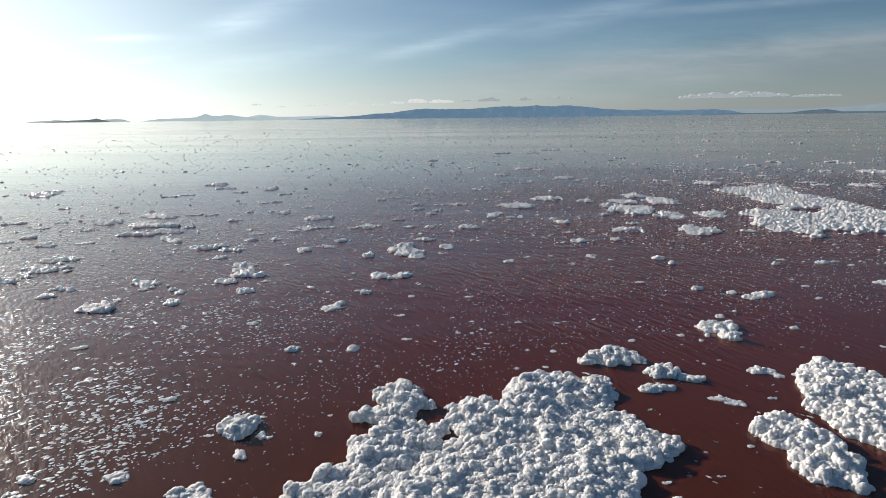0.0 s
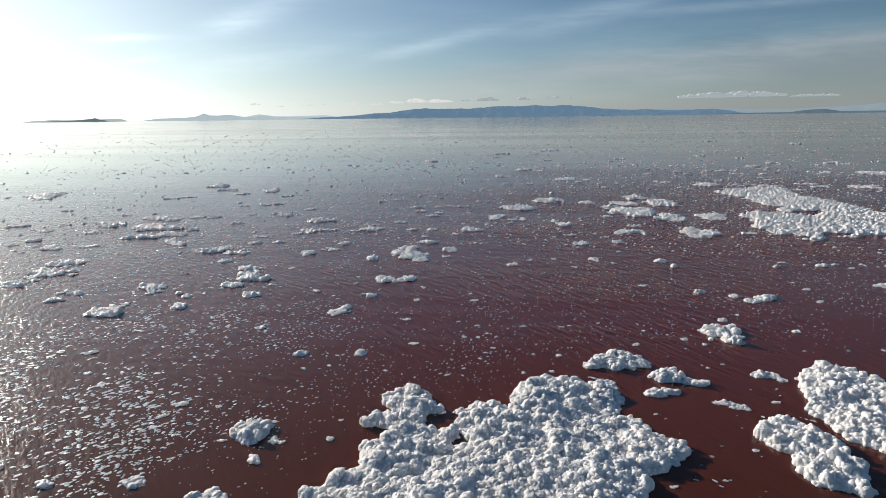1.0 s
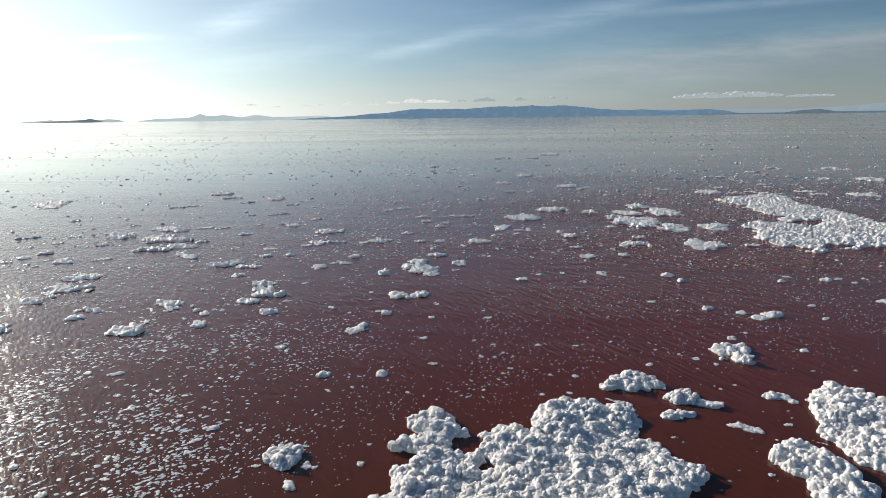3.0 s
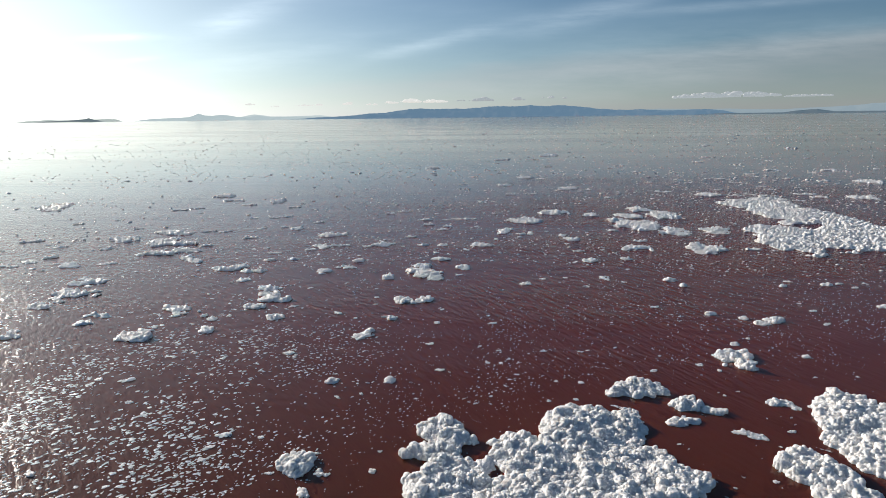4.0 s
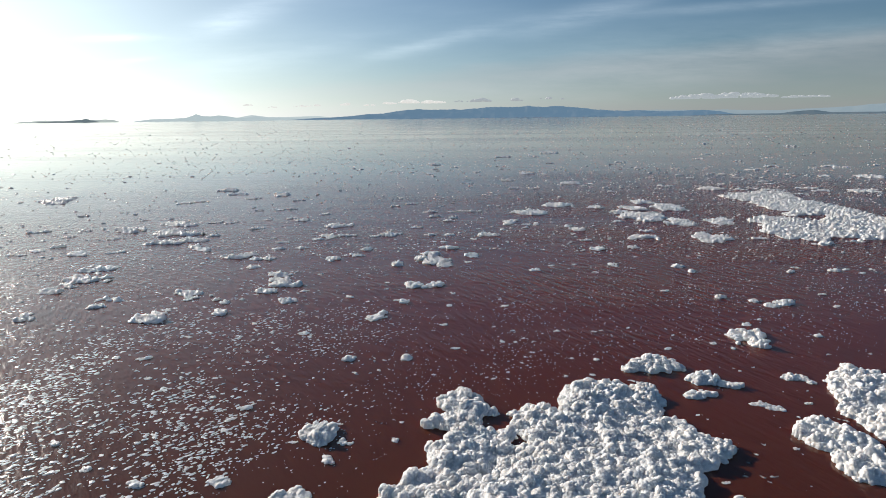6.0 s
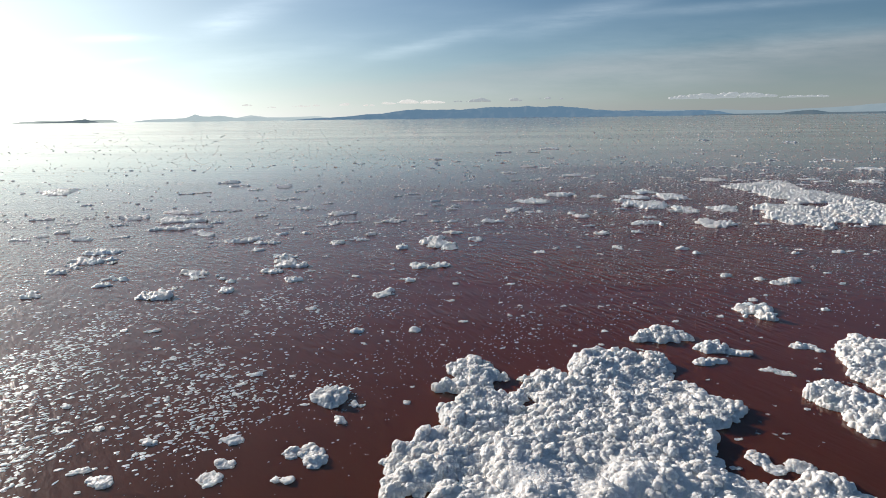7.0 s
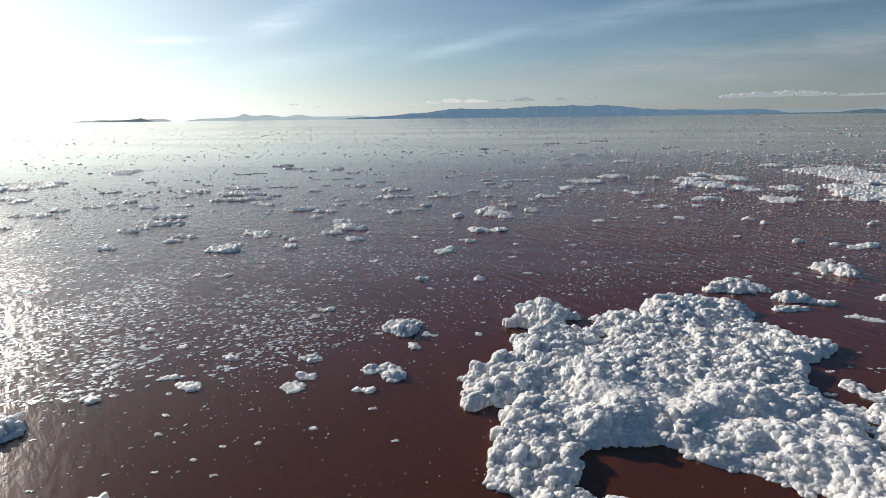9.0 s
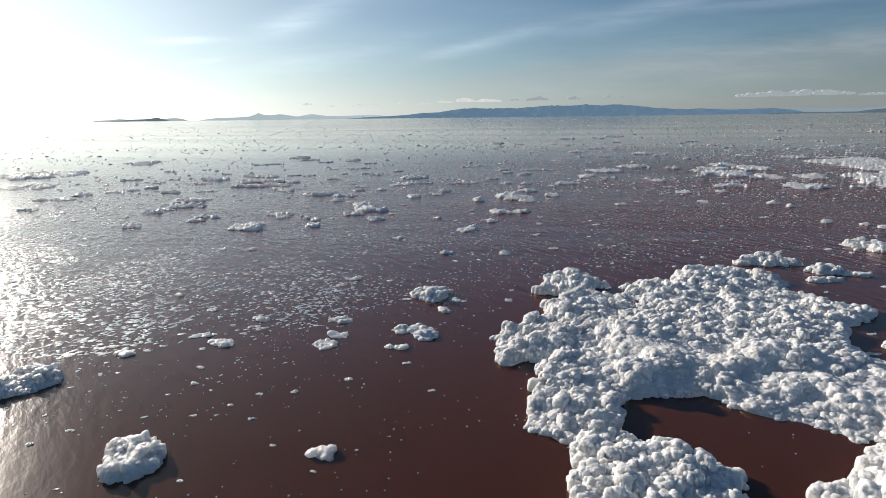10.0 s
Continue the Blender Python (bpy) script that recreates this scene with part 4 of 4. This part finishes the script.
clump(0.015, (-2.43, 2.78, 0.006), (-2.42, 2.78, 0.006), (-2.44, 2.78, 0.006))
clump(0.015, (-2.74, 3.08, 0.008), (-2.75, 3.08, 0.007), (-2.72, 3.09, 0.007))
clump(0.021, (-3.9, 2.74, 0.007), (-3.88, 2.75, 0.007), (-3.86, 2.75, 0.007))
clump(0.015, (-3.18, 3.06, 0.008), (-3.16, 3.06, 0.007), (-3.19, 3.06, 0.007))
clump(0.022, (-4.44, 4, 0.042), (-4.4, 3.99, 0.036), (-4.48, 4, 0.034))
clump(0.019, (-4.67, 4.14, 0.02), (-4.64, 4.14, 0.017), (-4.7, 4.14, 0.016))
clump(0.014, (-3.46, 3.54, 0.01), (-3.47, 3.54, 0.009), (-3.44, 3.54, 0.008))
clump(0.014, (-3.59, 3.83, 0.011), (-3.57, 3.83, 0.01), (-3.61, 3.83, 0.009))
clump(0.016, (-2.27, 3.79, 0.01), (-2.29, 3.78, 0.009), (-2.25, 3.79, 0.009))
clump(0.015, (-1.57, 3.7, 0.01), (-1.56, 3.7, 0.008), (-1.59, 3.69, 0.008))
clump(0.015, (-1.88, 4.17, 0.012), (-1.86, 4.17, 0.01), (-1.9, 4.16, 0.01))
clump(0.013, (-2.98, 3.24, 0.008), (-2.97, 3.24, 0.008), (-2.99, 3.24, 0.007))
clump(0.014, (-2.86, 3.44, 0.009), (-2.87, 3.44, 0.008), (-2.84, 3.44, 0.007))
clump(0.013, (-2.61, 3.52, 0.009), (-2.6, 3.52, 0.008), (-2.62, 3.51, 0.007))
clump(0.012, (-4.01, 2.55, 0.007), (-4, 2.56, 0.006), (-4.02, 2.55, 0.006))
clump(0.017, (-4.29, 4.1, 0.013), (-4.31, 4.1, 0.012), (-4.27, 4.1, 0.01))
clump(0.011, (-4.22, 2.9, 0.008), (-4.21, 2.9, 0.006), (-4.23, 2.9, 0.006))
clump(0.011, (-3.46, 2.16, 0.005), (-3.45, 2.16, 0.005), (-3.46, 2.16, 0.003))
clump(0.075, (-20.5, 18.91, 0.5), (-21.05, 19.35, 0.44), (-19.95, 18.47, 0.4), (-21.29, 19.53, 0.34))
clump(0.075, (-20.58, 20.02, 0.55), (-21.3, 20.7, 0.46), (-19.87, 19.36, 0.45), (-19.44, 18.91, 0.26))
clump(0.075, (-19.82, 20.67, 0.52), (-19.27, 20.12, 0.44), (-20.34, 21.18, 0.43), (-18.97, 19.83, 0.31))
clump(0.075, (-17.45, 15.73, 0.29), (-17.86, 15.99, 0.24), (-17.17, 15.54, 0.24), (-17.64, 15.85, 0.29))
clump(0.075, (-16.96, 16.19, 0.33), (-16.61, 15.95, 0.3), (-17.27, 16.39, 0.26), (-16.4, 15.82, 0.2))
clump(0.054, (-13.45, 13.41, 0.22), (-13.59, 13.53, 0.17), (-13.33, 13.3, 0.18))
clump(0.05, (-13.84, 14.42, 0.17), (-14, 14.5, 0.144), (-13.7, 14.34, 0.144), (-13.63, 14.3, 0.095))
clump(0.047, (-14.04, 13.24, 0.1), (-13.89, 13.22, 0.079), (-14.18, 13.25, 0.08), (-13.96, 13.23, 0.096))
clump(0.072, (-12.94, 11.57, 0.084), (-12.78, 11.58, 0.079), (-13.07, 11.57, 0.073), (-12.65, 11.59, 0.065))
clump(0.029, (-5.99, 13.9, 0.091), (-5.95, 13.88, 0.087), (-6.01, 13.91, 0.077))
clump(0.031, (-3.71, 4.38, 0.073), (-3.64, 4.35, 0.054), (-3.78, 4.4, 0.053))
clump(0.027, (-2.72, 4.47, 0.074), (-2.76, 4.5, 0.06), (-2.68, 4.45, 0.06))
clump(0.027, (-2.69, 4.72, 0.05), (-2.73, 4.72, 0.043), (-2.63, 4.71, 0.037), (-2.65, 4.71, 0.045))
clump(0.033, (-2.78, 5.14, 0.096), (-2.72, 5.12, 0.076), (-2.84, 5.17, 0.075))
clump(0.038, (-2.12, 4.92, 0.113), (-2.17, 4.94, 0.098), (-2.07, 4.9, 0.098))
clump(0.034, (-1.92, 4.96, 0.122), (-1.87, 4.85, 0.103), (-1.96, 5.06, 0.085), (-1.89, 4.89, 0.119))
clump(0.029, (-2.05, 4.51, 0.039), (-1.99, 4.51, 0.033), (-2.1, 4.51, 0.03), (-2.02, 4.51, 0.038))



def drift(x, y, half, depth):
    """A wind-drawn strip of foam far out: place, half its length across the wind and half its depth."""
    clump_count[0] += 1
    rnd_ = random.Random(700 + clump_count[0])
    turn = -math.atan2(x, y) + rnd_.gauss(0, 0.12)
    n = max(3, min(9, int(2.2 * half / depth) + 1))
    lobes = []
    for i in range(n):
        s_ = -1 + 2 * i / (n - 1)
        u, v = s_ * half * 0.9, rnd_.gauss(0, 0.35) * depth
        r = depth * rnd_.uniform(0.45, 1.0) * (1 - 0.4 * s_ * s_)
        lobes.append((x + u * math.cos(turn) - v * math.sin(turn), y + u * math.sin(turn) + v * math.cos(turn), max(0.07, r)))
    away = math.hypot(x, y)
    label = "long thin strip of white foam drawn out by the wind" if half > 2.5 * depth else "low patch of broken white foam far out on the lake"
    foam("foam_strip", label, "foam strip", 0.018 + 0.0004 * away, lobes, 300 + clump_count[0], mat=LIGHT_FOAM, lump=0.045, relief=0.9, group="wind-drawn foam strips", ragged=min(0.45, 1.3 * depth))


# strips and patches drawn out by the wind, towards the far lake
drift(26.96, 78.29, 0.55, 0.55)
drift(19.97, 56.72, 0.46, 0.46)
drift(17.27, 51.23, 0.31, 0.31)
drift(33.97, 70.37, 0.52, 0.52)
drift(23.36, 52.06, 0.33, 0.33)
drift(19.42, 48.35, 0.54, 0.17)
drift(19.82, 43.42, 0.45, 0.34)
drift(17.16, 40.61, 0.29, 0.29)
drift(27.82, 55.00, 0.23, 0.14)
drift(23.40, 42.93, 0.42, 0.42)
drift(24.02, 42.27, 0.32, 0.15)
drift(26.92, 44.02, 0.29, 0.28)
drift(14.19, 37.60, 0.84, 0.18)
drift(17.95, 37.73, 0.36, 0.18)
drift(15.83, 35.61, 0.22, 0.16)
drift(14.34, 35.74, 0.33, 0.09)
drift(11.60, 35.51, 0.18, 0.09)
drift(11.47, 37.01, 0.22, 0.05)
drift(19.60, 36.62, 0.86, 0.19)
drift(9.03, 31.43, 0.43, 0.19)
drift(12.05, 29.89, 0.24, 0.11)
drift(12.94, 30.37, 0.25, 0.11)
drift(11.99, 32.36, 0.46, 0.10)
drift(14.90, 32.27, 0.47, 0.10)
drift(13.56, 29.78, 0.62, 0.19)
drift(13.83, 28.25, 0.59, 0.13)
drift(15.69, 30.23, 0.64, 0.20)
drift(15.72, 29.27, 0.31, 0.19)
drift(14.87, 33.46, 0.28, 0.06)
drift(21.61, 41.53, 0.31, 0.08)
drift(1.06, 54.93, 0.58, 0.58)
drift(0.57, 50.98, 0.29, 0.09)
drift(3.83, 55.27, 0.53, 0.20)
drift(8.43, 57.86, 0.33, 0.33)
drift(-2.64, 44.02, 0.25, 0.25)
drift(-1.02, 39.59, 0.23, 0.17)
drift(3.30, 37.97, 0.22, 0.22)
drift(4.85, 31.54, 0.12, 0.12)
drift(-1.31, 32.88, 0.25, 0.19)
drift(-1.54, 34.94, 0.17, 0.13)
drift(-0.25, 27.77, 0.16, 0.08)
drift(1.14, 30.45, 0.23, 0.05)
drift(2.19, 30.61, 0.23, 0.10)
drift(5.41, 32.47, 0.09, 0.09)
drift(10.41, 48.32, 0.42, 0.37)
drift(9.14, 45.64, 0.22, 0.08)
drift(4.61, 47.23, 0.27, 0.08)
drift(9.39, 35.89, 0.18, 0.15)
drift(8.82, 31.71, 0.25, 0.19)
drift(5.81, 29.09, 0.14, 0.06)
drift(-1.33, 22.89, 0.39, 0.09)
drift(-0.68, 22.94, 0.26, 0.06)
drift(1.20, 19.98, 0.09, 0.09)
drift(4.92, 18.92, 0.18, 0.07)
drift(4.42, 20.68, 0.12, 0.05)
drift(3.94, 16.44, 0.10, 0.02)
drift(-12.97, 20.63, 0.33, 0.11)
drift(-9.92, 20.17, 0.26, 0.09)
drift(-9.30, 20.18, 0.21, 0.09)
drift(-13.54, 17.49, 0.17, 0.09)
drift(-15.91, 21.58, 0.16, 0.08)
drift(-13.67, 25.08, 0.33, 0.07)
drift(-13.16, 25.60, 0.33, 0.09)
drift(-8.88, 17.83, 0.19, 0.04)
drift(-13.49, 18.69, 0.40, 0.14)
drift(-11.85, 17.26, 0.10, 0.08)
drift(-10.59, 15.39, 0.22, 0.07)
drift(-12.80, 16.04, 0.16, 0.05)
drift(-15.18, 18.29, 0.32, 0.07)
drift(-11.13, 26.65, 0.33, 0.07)
drift(-8.73, 25.97, 0.26, 0.08)
drift(-8.18, 23.47, 0.17, 0.07)
drift(-8.57, 23.15, 0.17, 0.07)
drift(-9.41, 23.03, 0.12, 0.03)
drift(-6.44, 22.11, 0.18, 0.06)
drift(-7.39, 21.10, 0.13, 0.09)
drift(-5.34, 17.37, 0.14, 0.04)
drift(-4.56, 17.95, 0.27, 0.06)
drift(-3.65, 17.87, 0.09, 0.04)
drift(-2.51, 19.39, 0.19, 0.07)
drift(-2.40, 22.69, 0.26, 0.09)
drift(-2.11, 21.65, 0.17, 0.04)
drift(-1.53, 20.71, 0.16, 0.05)
drift(-1.40, 21.35, 0.12, 0.05)
drift(-3.43, 24.87, 0.24, 0.05)
drift(-6.29, 16.90, 0.17, 0.04)
drift(-6.08, 15.99, 0.13, 0.05)
drift(-5.43, 16.11, 0.13, 0.03)
drift(-7.97, 19.09, 0.24, 0.05)
drift(-4.04, 24.32, 0.12, 0.07)
drift(-1.94, 18.11, 0.14, 0.04)
drift(-1.33, 18.09, 0.09, 0.06)


# ---- scattered bits: about two hundred single ones, then the uncounted rest ----
rnd = random.Random(8)
BITS = []
for i in range(8):
    s = rnd.uniform(0.6, 1.0)
    me = foam_mesh("foam_bit", [(0, 0, 0.07 * s), (0.07 * rnd.uniform(0.4, 1.2), 0.05 * rnd.uniform(-1, 1), 0.05 * s), (-0.08 * rnd.random(), 0.03, 0.04)], 0.03, 0.010, 60 + i, lump=0.045)[0][0]
    me.materials[0] = LIGHT_FOAM
    BITS.append(me)


def put_bit(x, y, size):
    ob = new("foam_bit", rnd.choice(BITS))
    stretch = rnd.uniform(1.0, 1.3)
    ob.matrix_world = pose(x, y, -0.002, 0, 0, rnd.uniform(-40, 60)) @ Matrix.Diagonal((size * stretch, size / stretch ** 0.5, 0.7 * size ** 0.8, 1))
    tagged(ob, "little bit of white foam afloat on the lake", "foam bit", group="scattered foam bits")


for i in range(230):
    d = 5.6 + 22 * rnd.random() ** 1.3
    a = radians(rnd.uniform(-52, 40))
    x, y = d * math.sin(a), d * math.cos(a)
    if y < 8.5 and x > -1.6 and x < 6:
        continue
    put_bit(x, y, min(0.9, 0.25 + rnd.expovariate(3.2)))
for i in range(34):                        # crumbs in the lanes between the rafts
    put_bit(rnd.uniform(2.3, 4.4), rnd.uniform(5.2, 9.6), rnd.uniform(0.12, 0.3))
for i in range(26):
    put_bit(rnd.uniform(-1.9, 2.0), rnd.uniform(7.7, 9.8), rnd.uniform(0.12, 0.35))


def stuff_mesh(name, label, verts, faces, category, mat):
    ob = new(name, add_mesh(name, verts, faces, mat))
    tagged(ob, label, category, kind="stuff")


def blob(verts, faces, x, y, rx, ry, h, turn, n, rows):
    """A small irregular dome."""
    base = len(verts)
    c, s = math.cos(turn), math.sin(turn)
    wav = [rnd.uniform(0.6, 1.25) for _ in range(n)]
    for k in range(rows):
        f = 1 - k / rows
        for i in range(n):
            q = 2 * math.pi * (i + 0.3 * k) / n
            u, v = rx * wav[i] * math.cos(q) * f ** 0.6, ry * wav[i] * math.sin(q) * f ** 0.6
            verts.append((x + u * c - v * s, y + u * s + v * c, -0.004 if k == 0 else h * (k / rows) * rnd.uniform(0.7, 1.1)))
    verts.append((x, y, h))
    for k in range(rows - 1):
        a, b = base + k * n, base + (k + 1) * n
        faces += [(a + i, a + (i + 1) % n, b + (i + 1) % n, b + i) for i in range(n)]
    a = base + (rows - 1) * n
    faces += [(a + i, a + (i + 1) % n, base + rows * n) for i in range(n)]


def shore_line(x):
    return float(np.interp(x, [-9, -5, -3.2, -2.4, -0.4, 3, 6], [3.4, 3.8, 4.7, 5.7, 7.6, 9.4, 9.7]))


# thin flakes of foam on the water's skin, thickest in a band off the raft
verts, faces = [], []
made = 0
while made < 24500:
    x, y = rnd.uniform(-14, 11), rnd.uniform(2.8, 24)
    edge = y - shore_line(x)
    clumped = 0.55 + 1.1 * noise.noise(Vector((x * 0.9, y * 0.45, 4)))
    if edge < 0:
        p = 0.34 * math.exp(edge * 1.5) + 0.016
    else:
        side = min(1.5, max(0.24, 0.24 - 0.28 * (x + 1.2)))
        p = side * math.exp(-max(0, edge - 3.2) / 1.8) + 0.035
    if rnd.random() > p * max(0.1, clumped):
        continue
    s = (0.0065 + 0.021 * rnd.random() ** 2) * (0.8 + min(1.0, max(0.0, -0.3 * (x + 1.0))))
    if edge < 0:
        s *= 0.62
    stretch = rnd.uniform(1.0, 2.3)
    blob(verts, faces, x, y, s * stretch ** 0.5, s / stretch ** 0.5, 0.003 + 0.12 * s * rnd.random(), radians(rnd.gauss(40 if x < 0 else -15, 30)), 7, 2)
    made += 1
for i in range(1500):                      # fine specks on the clear strip by the raft
    x, y = rnd.uniform(-5.5, 1.0), rnd.uniform(1.8, 6.5)
    s = rnd.uniform(0.003, 0.009)
    if noise.noise(Vector((x * 0.8, y * 0.8, 7))) + 0.08 * (-x) > rnd.random() * 0.6:
        blob(verts, faces, x, y, s * 1.3, s, 0.004, rnd.uniform(0, 3), 6, 2)
stuff_mesh("foam_flakes", "countless thin white foam flakes floating on the water", verts, faces, "foam flakes", WET_FOAM)

# lumps that dot the lake out to the far distance, many of them in wind rows
verts, faces = [], []
made = 0
while made < 7500:
    d = 3.3 * 1040 / rnd.uniform(9, 215)
    a = rnd.uniform(-54, 46)
    x, y = d * math.sin(radians(a)), d * math.cos(radians(a))
    rows_ = noise.noise(Vector((x * 0.03, y * 0.10, 9))) + 0.5 * noise.noise(Vector((x * 0.10, y * 0.35, 2)))
    if rnd.random() > (0.55 + 1.0 * rows_ + (0.15 if a > 12 else 0)) * min(1.0, 0.2 + (d / 45.0) ** 1.5):
        continue
    s = min(0.5, max(0.0008 * d, 0.014) * (1.0 + (0.7 if d < 45 else 0.25) * rnd.expovariate(1.0)))
    stretch = rnd.uniform(1.0, 1.5 if d < 40 else 3.5)
    blob(verts, faces, x, y, s * stretch ** 0.5, s / stretch ** 0.5, min(0.06, s * rnd.uniform(0.3, 0.6)), radians(rnd.gauss(0, 14)), 8, 3)
    made += 1
stuff_mesh("foam_scatter", "scattered lumps of white foam out to the far lake", verts, faces, "foam lumps", LIGHT_FOAM)
